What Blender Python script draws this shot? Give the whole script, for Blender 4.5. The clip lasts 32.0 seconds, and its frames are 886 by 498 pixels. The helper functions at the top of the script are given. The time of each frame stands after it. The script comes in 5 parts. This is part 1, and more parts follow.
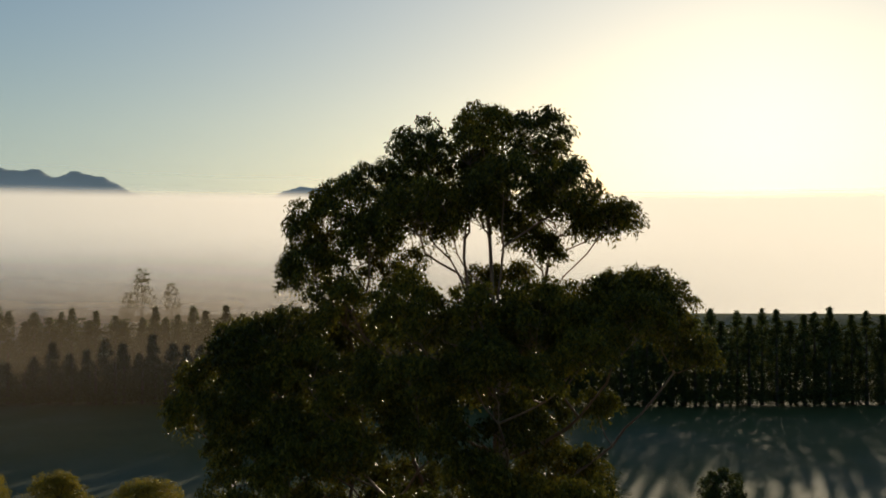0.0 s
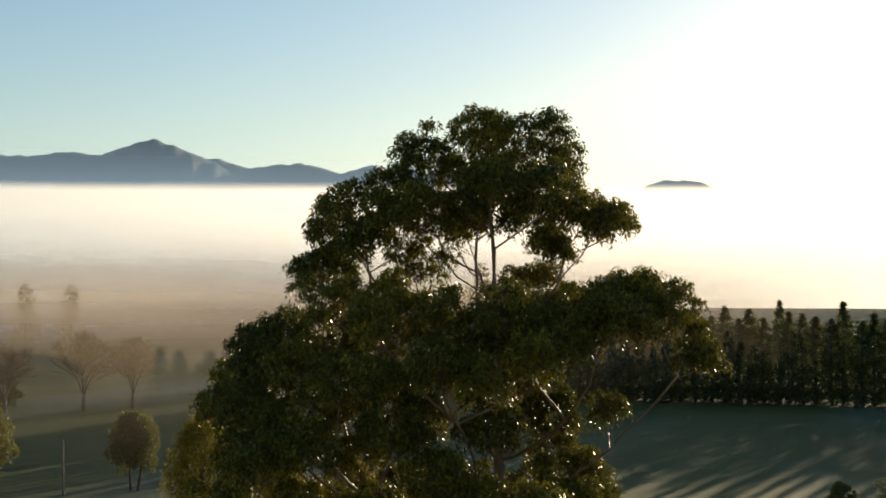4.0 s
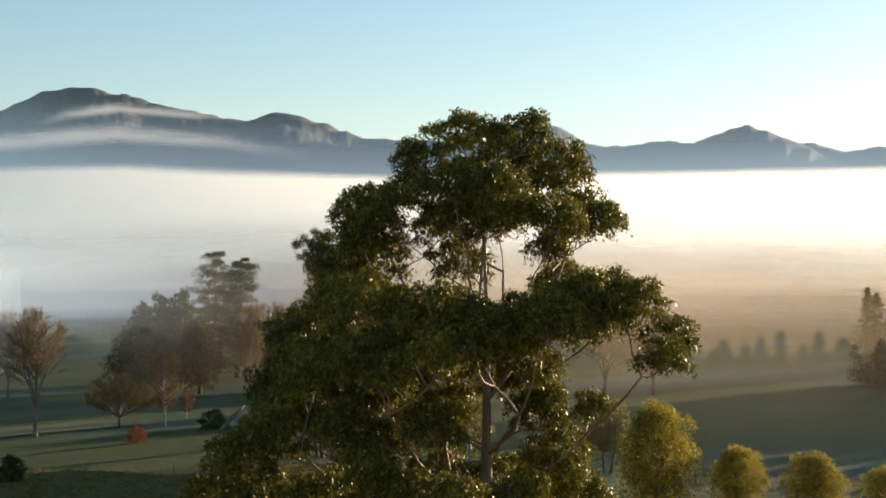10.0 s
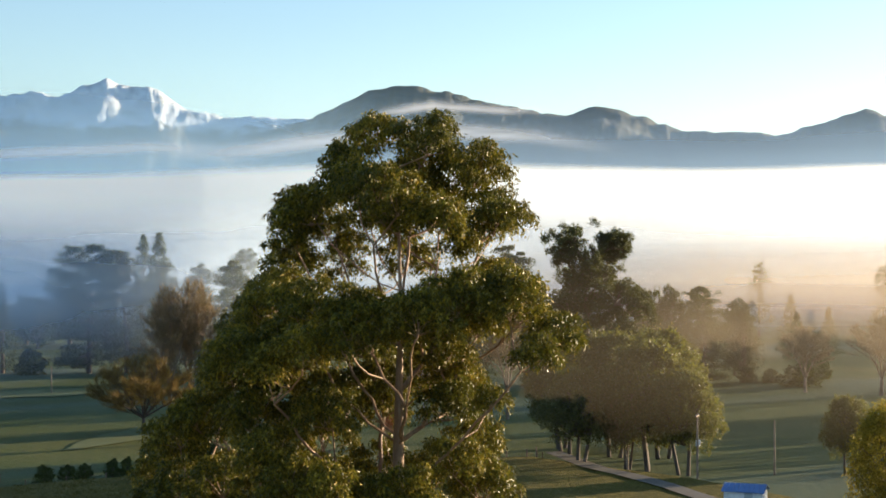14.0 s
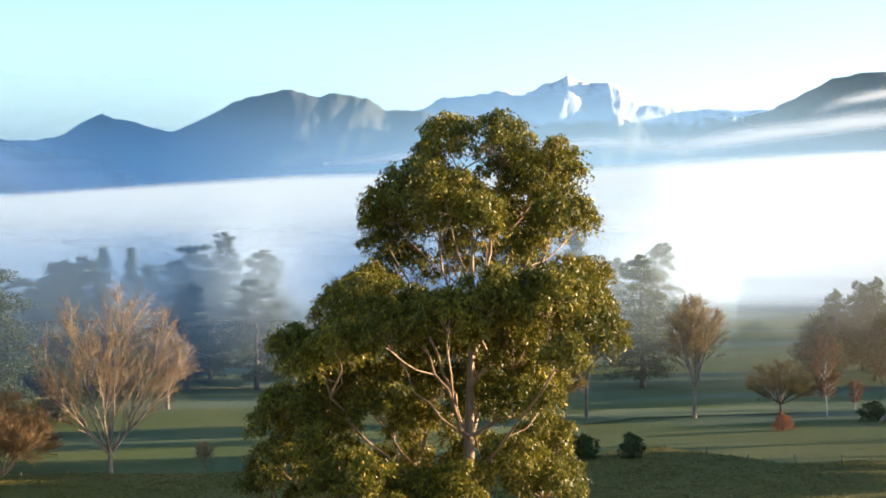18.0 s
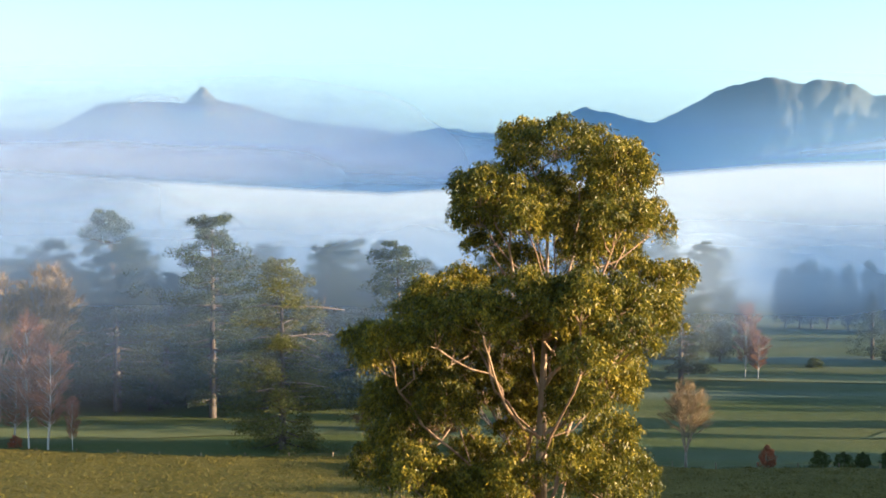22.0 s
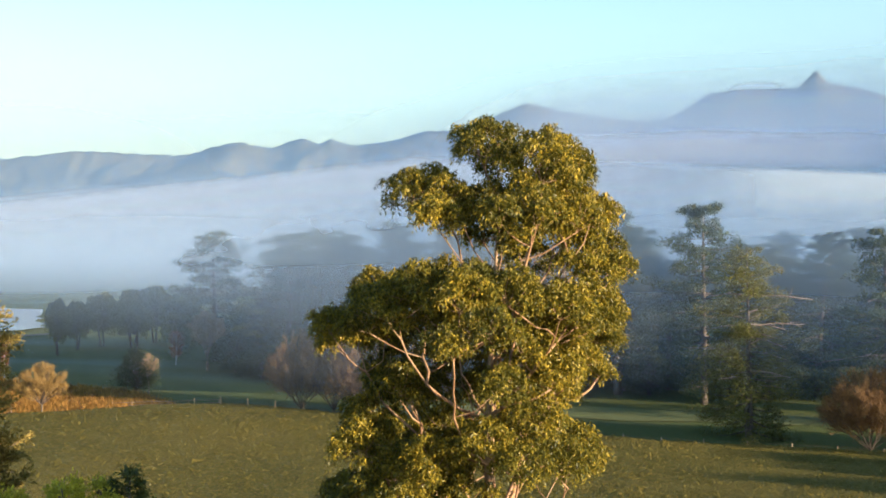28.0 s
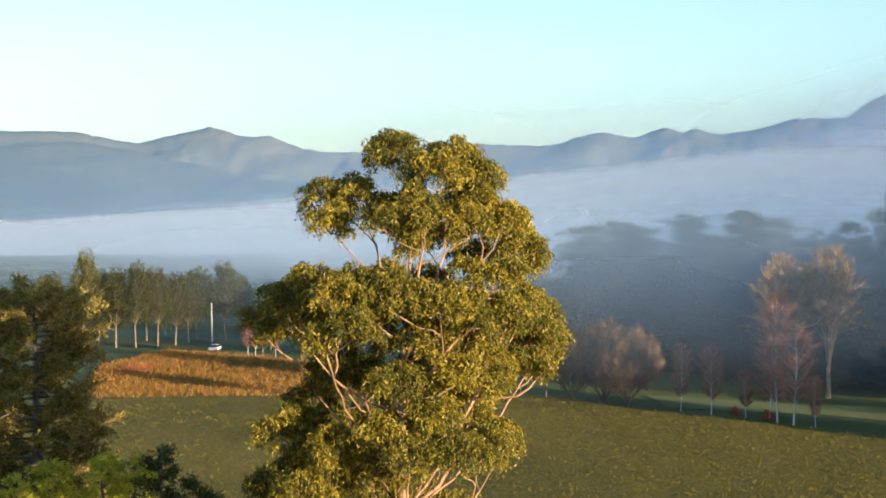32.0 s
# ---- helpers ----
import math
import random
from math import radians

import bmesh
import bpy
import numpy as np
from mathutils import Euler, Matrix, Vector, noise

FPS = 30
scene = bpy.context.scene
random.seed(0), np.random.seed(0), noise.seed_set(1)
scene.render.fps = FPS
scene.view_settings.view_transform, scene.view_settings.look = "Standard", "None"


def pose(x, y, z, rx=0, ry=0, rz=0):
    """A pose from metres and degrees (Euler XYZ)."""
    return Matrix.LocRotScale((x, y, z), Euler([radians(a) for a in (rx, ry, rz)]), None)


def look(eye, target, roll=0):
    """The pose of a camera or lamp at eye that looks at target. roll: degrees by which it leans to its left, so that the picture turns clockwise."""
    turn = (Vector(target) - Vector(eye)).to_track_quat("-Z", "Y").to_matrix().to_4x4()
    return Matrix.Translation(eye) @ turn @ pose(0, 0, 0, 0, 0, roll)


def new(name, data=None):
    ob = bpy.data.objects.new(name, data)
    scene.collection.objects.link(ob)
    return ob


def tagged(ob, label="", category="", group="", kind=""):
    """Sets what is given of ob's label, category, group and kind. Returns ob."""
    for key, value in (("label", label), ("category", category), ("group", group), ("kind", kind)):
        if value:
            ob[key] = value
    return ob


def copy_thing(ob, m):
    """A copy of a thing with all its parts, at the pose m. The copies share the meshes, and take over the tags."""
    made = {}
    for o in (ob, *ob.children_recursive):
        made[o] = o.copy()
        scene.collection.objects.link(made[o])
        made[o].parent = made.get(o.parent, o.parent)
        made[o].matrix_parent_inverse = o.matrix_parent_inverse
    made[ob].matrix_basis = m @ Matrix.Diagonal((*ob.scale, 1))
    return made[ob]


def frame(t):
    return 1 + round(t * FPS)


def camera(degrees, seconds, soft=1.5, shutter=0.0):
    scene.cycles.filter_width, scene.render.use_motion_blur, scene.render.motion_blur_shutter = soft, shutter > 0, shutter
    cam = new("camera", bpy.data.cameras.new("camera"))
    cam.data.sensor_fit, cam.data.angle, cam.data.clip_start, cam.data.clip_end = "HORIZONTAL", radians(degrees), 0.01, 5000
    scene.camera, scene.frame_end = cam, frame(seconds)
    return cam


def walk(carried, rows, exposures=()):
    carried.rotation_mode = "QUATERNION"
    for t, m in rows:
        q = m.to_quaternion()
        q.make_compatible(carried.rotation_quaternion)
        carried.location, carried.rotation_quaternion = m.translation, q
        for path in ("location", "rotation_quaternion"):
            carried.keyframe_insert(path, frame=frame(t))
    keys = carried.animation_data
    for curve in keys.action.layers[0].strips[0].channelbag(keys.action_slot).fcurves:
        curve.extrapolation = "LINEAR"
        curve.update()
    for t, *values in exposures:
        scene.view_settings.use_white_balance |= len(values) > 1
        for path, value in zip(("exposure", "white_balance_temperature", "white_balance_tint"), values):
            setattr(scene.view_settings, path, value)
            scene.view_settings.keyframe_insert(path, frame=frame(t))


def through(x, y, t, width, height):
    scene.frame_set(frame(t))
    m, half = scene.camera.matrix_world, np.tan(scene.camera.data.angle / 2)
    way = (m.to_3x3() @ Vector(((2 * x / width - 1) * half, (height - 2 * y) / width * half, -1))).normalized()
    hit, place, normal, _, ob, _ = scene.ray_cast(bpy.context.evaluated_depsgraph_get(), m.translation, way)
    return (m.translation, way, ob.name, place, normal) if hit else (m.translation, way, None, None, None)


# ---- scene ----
# ------------------------------------------------------------------ camera
cam = camera(32.74, 32.0, soft=1.7)
# seconds, x, y, z, heading, pitch, roll: a drone's slow arc round the tall tree
PATH = (
    (0.0, 0.00, -41.46, 27.41, 2.053, 1.231, -0.132),
    (0.5, 1.23, -41.39, 27.44, 3.254, 1.213, -0.109),
    (1.0, 2.46, -41.31, 27.47, 4.672, 1.171, -0.060),
    (1.5, 3.68, -41.23, 27.49, 6.517, 1.141, -0.031),
    (2.0, 4.91, -41.14, 27.52, 8.410, 1.099, -0.053),
    (2.5, 6.14, -41.04, 27.54, 10.340, 1.077, -0.074),
    (4.5, 11.33, -40.29, 27.63, 17.994, 0.964, -0.110),
    (5.0, 12.67, -39.92, 27.66, 20.355, 0.897, -0.143),
    (5.5, 14.02, -39.51, 27.68, 23.272, 0.865, -0.183),
    (6.0, 15.36, -39.08, 27.71, 25.199, 0.823, -0.209),
    (6.5, 16.69, -38.61, 27.73, 25.933, 0.802, -0.192),
    (7.0, 18.00, -38.12, 27.76, 27.655, 0.772, -0.184),
    (7.5, 19.30, -37.59, 27.78, 29.979, 0.738, -0.151),
    (8.0, 20.60, -37.04, 27.81, 32.127, 0.685, -0.164),
    (8.5, 21.89, -36.43, 27.84, 33.630, 0.635, -0.194),
    (9.0, 23.18, -35.79, 27.86, 34.871, 0.595, -0.199),
    (9.5, 24.46, -35.12, 27.88, 36.578, 0.576, -0.194),
    (10.0, 25.72, -34.40, 27.91, 38.471, 0.551, -0.183),
    (10.5, 26.97, -33.65, 27.94, 40.037, 0.526, -0.149),
    (11.0, 28.20, -32.85, 27.96, 41.295, 0.500, -0.150),
    (11.5, 29.42, -32.00, 27.97, 42.933, 0.477, -0.138),
    (12.0, 30.64, -31.12, 27.98, 44.756, 0.445, -0.117),
    (12.5, 31.84, -30.19, 27.99, 46.532, 0.439, -0.115),
    (13.0, 33.01, -29.23, 27.99, 48.130, 0.401, -0.053),
    (13.5, 34.15, -28.25, 27.98, 49.448, 0.368, -0.033),
    (15.5, 37.91, -23.79, 27.94, 55.592, 0.246, 0.062),
    (16.0, 38.67, -22.58, 27.96, 57.959, 0.198, 0.088),
    (16.5, 39.41, -21.35, 27.99, 60.404, 0.174, 0.084),
    (17.0, 40.12, -20.10, 28.02, 63.066, 0.153, -0.042),
    (17.5, 40.81, -18.83, 28.05, 65.743, 0.128, -0.091),
    (18.0, 41.47, -17.54, 28.09, 68.159, 0.113, -0.084),
    (18.5, 42.10, -16.23, 28.12, 70.438, 0.065, -0.006),
    (19.0, 42.70, -14.89, 28.16, 72.630, 0.035, 0.068),
    (19.5, 43.26, -13.51, 28.20, 74.963, -0.012, 0.128),
    (20.0, 43.79, -12.10, 28.24, 77.292, -0.044, 0.141),
    (20.5, 44.27, -10.63, 28.29, 79.842, -0.101, 0.172),
    (21.0, 44.72, -9.11, 28.35, 82.054, -0.152, 0.185),
    (21.5, 45.12, -7.54, 28.40, 84.426, -0.184, 0.125),
    (22.0, 45.48, -5.93, 28.45, 86.441, -0.263, 0.097),
    (22.5, 45.81, -4.29, 28.49, 88.370, -0.315, 0.054),
    (23.0, 46.10, -2.60, 28.52, 90.264, -0.362, 0.055),
    (23.5, 46.36, -0.88, 28.54, 92.299, -0.406, 0.058),
    (24.0, 46.59, 0.88, 28.56, 94.316, -0.441, 0.030),
    (24.5, 46.78, 2.65, 28.57, 96.422, -0.489, -0.054),
    (25.0, 46.93, 4.44, 28.58, 98.530, -0.536, -0.167),
    (25.5, 47.03, 6.22, 28.58, 100.479, -0.562, -0.225),
    (26.0, 47.10, 7.99, 28.59, 102.434, -0.593, -0.217),
    (26.5, 47.11, 9.76, 28.60, 104.437, -0.639, -0.188),
    (28.5, 46.17, 16.70, 28.71, 111.449, -0.752, -0.161),
    (29.0, 45.74, 18.50, 28.77, 113.547, -0.799, -0.099),
    (29.5, 45.28, 20.32, 28.82, 116.111, -0.857, -0.037),
    (30.0, 44.78, 22.17, 28.88, 118.147, -0.903, -0.039),
    (30.5, 44.26, 24.05, 28.95, 119.252, -0.945, -0.009),
    (31.0, 43.71, 25.96, 29.02, 119.827, -0.987, -0.016),
    (31.5, 43.15, 27.89, 29.09, 123.230, -1.046, -0.019),
    (32.0, 42.58, 29.82, 29.17, 123.563, -1.089, -0.019),
)
walk(cam, [(t, pose(x, y, z, 90 + pitch, 0, heading) @ pose(0, 0, 0, 0, 0, roll)) for t, x, y, z, heading, pitch, roll in PATH],
     exposures=((0.0, -0.4, 5700, 10), (2.5, 0.15, 5800, 10), (4.5, 0.65, 6000, 12), (6.0, 0.95, 6100, 13), (9.0, 1.1, 6200, 14), (13.0, 1.45, 6050, 14), (19.0, 2.2, 5900, 14),
                (23.0, 2.2, 5900, 13), (26.0, 2.1, 5900, 12), (29.0, 1.8, 5850, 12), (32.0, 1.7, 5850, 12)))

# ------------------------------------------------------------------ world and sun
SUN_AZ, SUN_EL = 80.0, 7.0   # degrees: anticlockwise from +x, above the horizon
world = bpy.data.worlds.new("morning_sky")
scene.world = world
world.use_nodes = True
wn = world.node_tree.nodes
sky = wn.new("ShaderNodeTexSky")
sky.sky_type, sky.sun_disc = "NISHITA", False
sky.sun_elevation, sky.sun_rotation = radians(SUN_EL), radians(90 - SUN_AZ)
sky.air_density, sky.dust_density, sky.ozone_density = 1.0, 0.45, 1.8
world.node_tree.links.new(sky.outputs[0], wn["Background"].inputs[0])
wn["Background"].inputs[1].default_value = 0.1
sun = new("sun", bpy.data.lights.new("sun", "SUN"))
sun.data.energy, sun.data.angle, sun.data.color = 5.0, radians(0.6), (1.0, 0.76, 0.46)
sun.matrix_world = look((0, 0, 0), (-math.cos(radians(SUN_EL)) * math.cos(radians(SUN_AZ)),
                                    -math.cos(radians(SUN_EL)) * math.sin(radians(SUN_AZ)), -math.sin(radians(SUN_EL))))
scene.cycles.transparent_max_bounces = 24

# ------------------------------------------------------------------ small helpers
def part(name, mesh, material, parent, label=""):
    """Link a mesh (or bmesh) as one part under a thing."""
    if isinstance(mesh, bmesh.types.BMesh):
        data = bpy.data.meshes.new(name)
        mesh.to_mesh(data)
        mesh.free()
    else:
        data = mesh
    if material and not data.materials:
        data.materials.append(material)
    ob = new(name, data)
    ob.parent = parent
    return tagged(ob, label)


def thing(name, label, category, group="", kind="", at=None):
    ob = new(name)
    ob.empty_display_size = 0.3
    if at is not None:
        ob.matrix_basis = at
    return tagged(ob, label, category, group, kind)


def mesh_of(name, verts, faces, material=None, smooth=False):
    data = bpy.data.meshes.new(name)
    data.from_pydata([tuple(v) for v in verts], [], faces)
    if smooth:
        data.polygons.foreach_set("use_smooth", [True] * len(data.polygons))
    if material:
        data.materials.append(material)
    data.update()
    return data


def mesh_np(name, verts, n, material=None, smooth=False):
    """A mesh of separate faces with n corners each, from an array of corners."""
    verts = np.asarray(verts, dtype=np.float32).reshape(-1, 3)
    data = bpy.data.meshes.new(name)
    count = len(verts)
    data.vertices.add(count)
    data.vertices.foreach_set("co", verts.ravel())
    data.loops.add(count)
    data.loops.foreach_set("vertex_index", np.arange(count, dtype=np.int32))
    data.polygons.add(count // n)
    data.polygons.foreach_set("loop_start", np.arange(0, count, n, dtype=np.int32))
    data.polygons.foreach_set("loop_total", np.full(count // n, n, dtype=np.int32))
    if smooth:
        data.polygons.foreach_set("use_smooth", np.ones(count // n, dtype=bool))
    if material:
        data.materials.append(material)
    data.update(calc_edges=True)
    return data


# ------------------------------------------------------------------ materials
def nodes_of(name):
    m = bpy.data.materials.new(name)
    m.use_nodes = True
    t = m.node_tree
    return m, t.nodes, t.links, t.nodes["Principled BSDF"]


def noise_node(n, l, scale, detail=4.0, rough=0.55, coord="Object", stretch=None):
    tc = n.new("ShaderNodeTexCoord")
    nz = n.new("ShaderNodeTexNoise")
    nz.inputs["Scale"].default_value, nz.inputs["Detail"].default_value, nz.inputs["Roughness"].default_value = scale, detail, rough
    if stretch:
        mp = n.new("ShaderNodeMapping")
        mp.inputs["Scale"].default_value = stretch
        l.new(tc.outputs[coord], mp.inputs[0])
        l.new(mp.outputs[0], nz.inputs["Vector"])
    else:
        l.new(tc.outputs[coord], nz.inputs["Vector"])
    return nz.outputs["Fac"]


def ramp(n, l, fac, stops):
    r = n.new("ShaderNodeValToRGB")
    e = r.color_ramp.elements
    while len(e) < len(stops):
        e.new(0.5)
    for el, (p, c) in zip(e, stops):
        el.position, el.color = p, (*c, 1)
    l.new(fac, r.inputs[0])
    return r.outputs[0]


def mixc(n, l, fac, a, b, mode="MIX"):
    m = n.new("ShaderNodeMix")
    m.data_type, m.blend_type = "RGBA", mode
    for s, v in ((m.inputs[0], fac), (m.inputs[6], a), (m.inputs[7], b)):
        if isinstance(v, bpy.types.NodeSocket):
            l.new(v, s)
        elif isinstance(v, (int, float)):
            s.default_value = v
        else:
            s.default_value = (*v, 1)
    return m.outputs[2]


def calc(n, l, op, a, b=0.0, c=0.0, clamp=False):
    m = n.new("ShaderNodeMath")
    m.operation, m.use_clamp = op, clamp
    for s, v in zip(m.inputs, (a, b, c)):
        if isinstance(v, bpy.types.NodeSocket):
            l.new(v, s)
        else:
            s.default_value = v
    return m.outputs[0]


def leaf_mat(name, dark, mid, light, translucent=0.35, rough=0.45, patch=0.35):
    """Foliage: each leaf its own shade, patches at a larger scale, some light through the blade."""
    m, n, l, b = nodes_of(name)
    geo = n.new("ShaderNodeNewGeometry")
    info = n.new("ShaderNodeObjectInfo")
    big = noise_node(n, l, patch, 2.0)
    v = calc(n, l, "MULTIPLY_ADD", geo.outputs["Random Per Island"], 0.6, calc(n, l, "MULTIPLY", big, 0.5))
    v = calc(n, l, "ADD", v, calc(n, l, "MULTIPLY_ADD", info.outputs["Random"], 0.24, -0.17))
    col = ramp(n, l, v, ((0.12, dark), (0.5, mid), (0.92, light)))
    l.new(col, b.inputs["Base Color"])
    b.inputs["Roughness"].default_value = rough
    b.inputs["Specular IOR Level"].default_value = 0.16
    tr = n.new("ShaderNodeBsdfTranslucent")
    l.new(mixc(n, l, 0.5, col, (0.35, 0.38, 0.04), "MIX"), tr.inputs[0])
    mx = n.new("ShaderNodeMixShader")
    mx.inputs[0].default_value = translucent
    l.new(b.outputs[0], mx.inputs[1])
    l.new(tr.outputs[0], mx.inputs[2])
    l.new(mx.outputs[0], n["Material Output"].inputs[0])
    return m


def bark_mat(name, dark, mid, light, scale=3.0, rough=0.8, stretch=(1, 1, 0.25)):
    m, n, l, b = nodes_of(name)
    f1 = noise_node(n, l, scale, 6.0, 0.6, stretch=stretch)
    f2 = noise_node(n, l, scale * 9, 4.0, 0.6, stretch=stretch)
    v = calc(n, l, "MULTIPLY_ADD", f2, 0.35, calc(n, l, "MULTIPLY", f1, 0.7))
    l.new(ramp(n, l, v, ((0.3, dark), (0.5, mid), (0.7, light))), b.inputs["Base Color"])
    b.inputs["Roughness"].default_value = rough
    bp = n.new("ShaderNodeBump")
    bp.inputs["Strength"].default_value, bp.inputs["Distance"].default_value = 0.5, 0.04
    l.new(v, bp.inputs["Height"])
    l.new(bp.outputs[0], b.inputs["Normal"])
    return m


def plain_mat(name, a, c, scale=4.0, rough=0.7, metal=0.0):
    m, n, l, b = nodes_of(name)
    f1 = noise_node(n, l, scale, 5.0, 0.6)
    f2 = noise_node(n, l, scale * 12, 3.0, 0.6)
    v = calc(n, l, "MULTIPLY_ADD", f2, 0.4, calc(n, l, "MULTIPLY", f1, 0.6))
    l.new(ramp(n, l, v, ((0.35, a), (0.65, c))), b.inputs["Base Color"])
    b.inputs["Roughness"].default_value, b.inputs["Metallic"].default_value = rough, metal
    return m


def fog_mat(name, amount, low, high, tint, scale, breakup, streak=0.25, through=0.5, gain=1.0, clear=0.0, ends=False, lean=0.1, soft=5.0):
    """Mist: a white scattering veil that thins out with height (v of its UV) and breaks up in streaks."""
    m, n, l, b = nodes_of(name)
    n.remove(b)
    uv = n.new("ShaderNodeUVMap")
    sep = n.new("ShaderNodeSeparateXYZ")
    l.new(uv.outputs[0], sep.inputs[0])
    f1 = noise_node(n, l, scale, 5.0, 0.55, stretch=(1, 1, 1 / streak))
    f2 = noise_node(n, l, scale * 0.23, 3.0, 0.5, stretch=(1, 1, 0.6 / streak))
    wob = calc(n, l, "ADD", calc(n, l, "MULTIPLY_ADD", f1, breakup, -0.5 * breakup), calc(n, l, "MULTIPLY_ADD", f2, breakup * 1.5, -0.75 * breakup))
    v = calc(n, l, "ADD", sep.outputs[1], wob)
    mr = n.new("ShaderNodeMapRange")
    mr.interpolation_type = "SMOOTHERSTEP"
    mr.inputs["From Min"].default_value, mr.inputs["From Max"].default_value = high, low
    mr.inputs["To Min"].default_value, mr.inputs["To Max"].default_value = 0.0, amount
    l.new(v, mr.inputs["Value"])
    body = mr.outputs[0]
    if clear:
        foot = n.new("ShaderNodeMapRange")
        foot.interpolation_type = "SMOOTHERSTEP"
        foot.inputs["From Min"].default_value, foot.inputs["From Max"].default_value = 0.04, clear
        l.new(sep.outputs[1], foot.inputs["Value"])
        body = calc(n, l, "MULTIPLY", body, foot.outputs[0])
    if ends:
        q = calc(n, l, "MULTIPLY", calc(n, l, "MULTIPLY", sep.outputs[0], calc(n, l, "SUBTRACT", 1.0, sep.outputs[0])), soft, clamp=True)
        body = calc(n, l, "MULTIPLY", body, calc(n, l, "MULTIPLY", q, q))
    thick = calc(n, l, "MULTIPLY", body, calc(n, l, "MULTIPLY_ADD", f2, 0.9 * gain, 1 - 0.45 * gain), clamp=True)
    # droplets scatter to all sides: one lobe for light on this face, one for light through the sheet
    geo = n.new("ShaderNodeNewGeometry")
    flat = n.new("ShaderNodeVectorMath")
    flat.operation = "MULTIPLY"
    flat.inputs[1].default_value = (-1, -1, 0)
    l.new(geo.outputs["Position"], flat.inputs[0])
    unit = n.new("ShaderNodeVectorMath")
    unit.operation = "NORMALIZE"
    l.new(flat.outputs[0], unit.inputs[0])
    lobes = []
    for kind, k in (("ShaderNodeBsdfDiffuse", 1.0), ("ShaderNodeBsdfTranslucent", -1.0)):
        up = n.new("ShaderNodeVectorMath")
        up.operation = "MULTIPLY_ADD"
        up.inputs[1].default_value, up.inputs[2].default_value = (lean, lean, lean), (0.0, 0.0, k)
        l.new(unit.outputs[0], up.inputs[0])
        lobe = n.new(kind)
        lobe.inputs[0].default_value = (*tint, 1)
        l.new(up.outputs[0], lobe.inputs["Normal"])
        lobes.append(lobe)
    ms = n.new("ShaderNodeAddShader")
    l.new(lobes[0].outputs[0], ms.inputs[0])
    l.new(lobes[1].outputs[0], ms.inputs[1])
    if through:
        # sunward glow put in by position: one stretch gets a whiter, through-lit lobe
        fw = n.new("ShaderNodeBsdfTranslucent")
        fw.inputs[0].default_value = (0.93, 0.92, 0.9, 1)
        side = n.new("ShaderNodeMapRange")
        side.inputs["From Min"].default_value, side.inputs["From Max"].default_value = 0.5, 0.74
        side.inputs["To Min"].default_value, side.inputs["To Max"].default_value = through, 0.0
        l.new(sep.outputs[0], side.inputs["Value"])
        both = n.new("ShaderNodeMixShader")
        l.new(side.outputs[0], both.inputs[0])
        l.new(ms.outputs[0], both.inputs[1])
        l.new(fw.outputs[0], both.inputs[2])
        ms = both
    tp = n.new("ShaderNodeBsdfTransparent")
    mx = n.new("ShaderNodeMixShader")
    l.new(thick, mx.inputs[0])
    l.new(tp.outputs[0], mx.inputs[1])
    l.new(ms.outputs[0], mx.inputs[2])
    l.new(mx.outputs[0], n["Material Output"].inputs[0])
    return m


EUC_LEAF = leaf_mat("eucalypt_leaf", (0.022, 0.03, 0.008), (0.105, 0.092, 0.011), (0.36, 0.255, 0.022), 0.12, 0.42, 0.5)
EUC_BARK = bark_mat("eucalypt_bark", (0.1, 0.05, 0.026), (0.235, 0.132, 0.07), (0.4, 0.27, 0.155), 1.6, 0.6)
PINE_LEAF = leaf_mat("pine_needles", (0.012, 0.022, 0.012), (0.03, 0.045, 0.02), (0.075, 0.085, 0.03), 0.12, 0.6, 0.2)
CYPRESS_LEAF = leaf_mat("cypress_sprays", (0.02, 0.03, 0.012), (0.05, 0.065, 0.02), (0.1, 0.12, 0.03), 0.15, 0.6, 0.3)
GOLD_LEAF = leaf_mat("golden_leaves", (0.14, 0.09, 0.01), (0.36, 0.235, 0.025), (0.52, 0.36, 0.05), 0.35, 0.55, 0.3)
OLIVE_LEAF = leaf_mat("olive_leaves", (0.035, 0.04, 0.014), (0.09, 0.09, 0.03), (0.17, 0.15, 0.05), 0.25, 0.55, 0.3)
# brown sprays lightened to gold: low sun on the foliage put into colour
SUNLIT_BROWN_LEAF = leaf_mat("sunlit_brown_sprays", (0.07, 0.055, 0.016), (0.2, 0.15, 0.04), (0.38, 0.28, 0.08), 0.25, 0.6, 0.5)
# lime sprays raised in colour to put in the sunlight that misses them
SUNLIT_LIME_LEAF = leaf_mat("sunlit_lime_sprays", (0.2, 0.21, 0.02), (0.44, 0.42, 0.04), (0.6, 0.55, 0.07), 0.35, 0.55, 0.6)
RUST_TWIG = leaf_mat("rusty_twigs", (0.1, 0.055, 0.028), (0.22, 0.125, 0.06), (0.34, 0.21, 0.1), 0.1, 0.8, 0.3)
TAN_TWIG = leaf_mat("tan_twigs", (0.12, 0.08, 0.05), (0.25, 0.17, 0.1), (0.38, 0.28, 0.17), 0.1, 0.8, 0.3)
GOLD_TWIG = leaf_mat("golden_twigs", (0.12, 0.075, 0.025), (0.27, 0.17, 0.055), (0.4, 0.27, 0.1), 0.1, 0.8, 0.3)
RED_TWIG = leaf_mat("red_twigs", (0.16, 0.04, 0.025), (0.32, 0.09, 0.05), (0.45, 0.16, 0.08), 0.1, 0.8, 0.3)
DARK_BARK = bark_mat("dark_bark", (0.03, 0.022, 0.016), (0.08, 0.06, 0.045), (0.15, 0.11, 0.08))
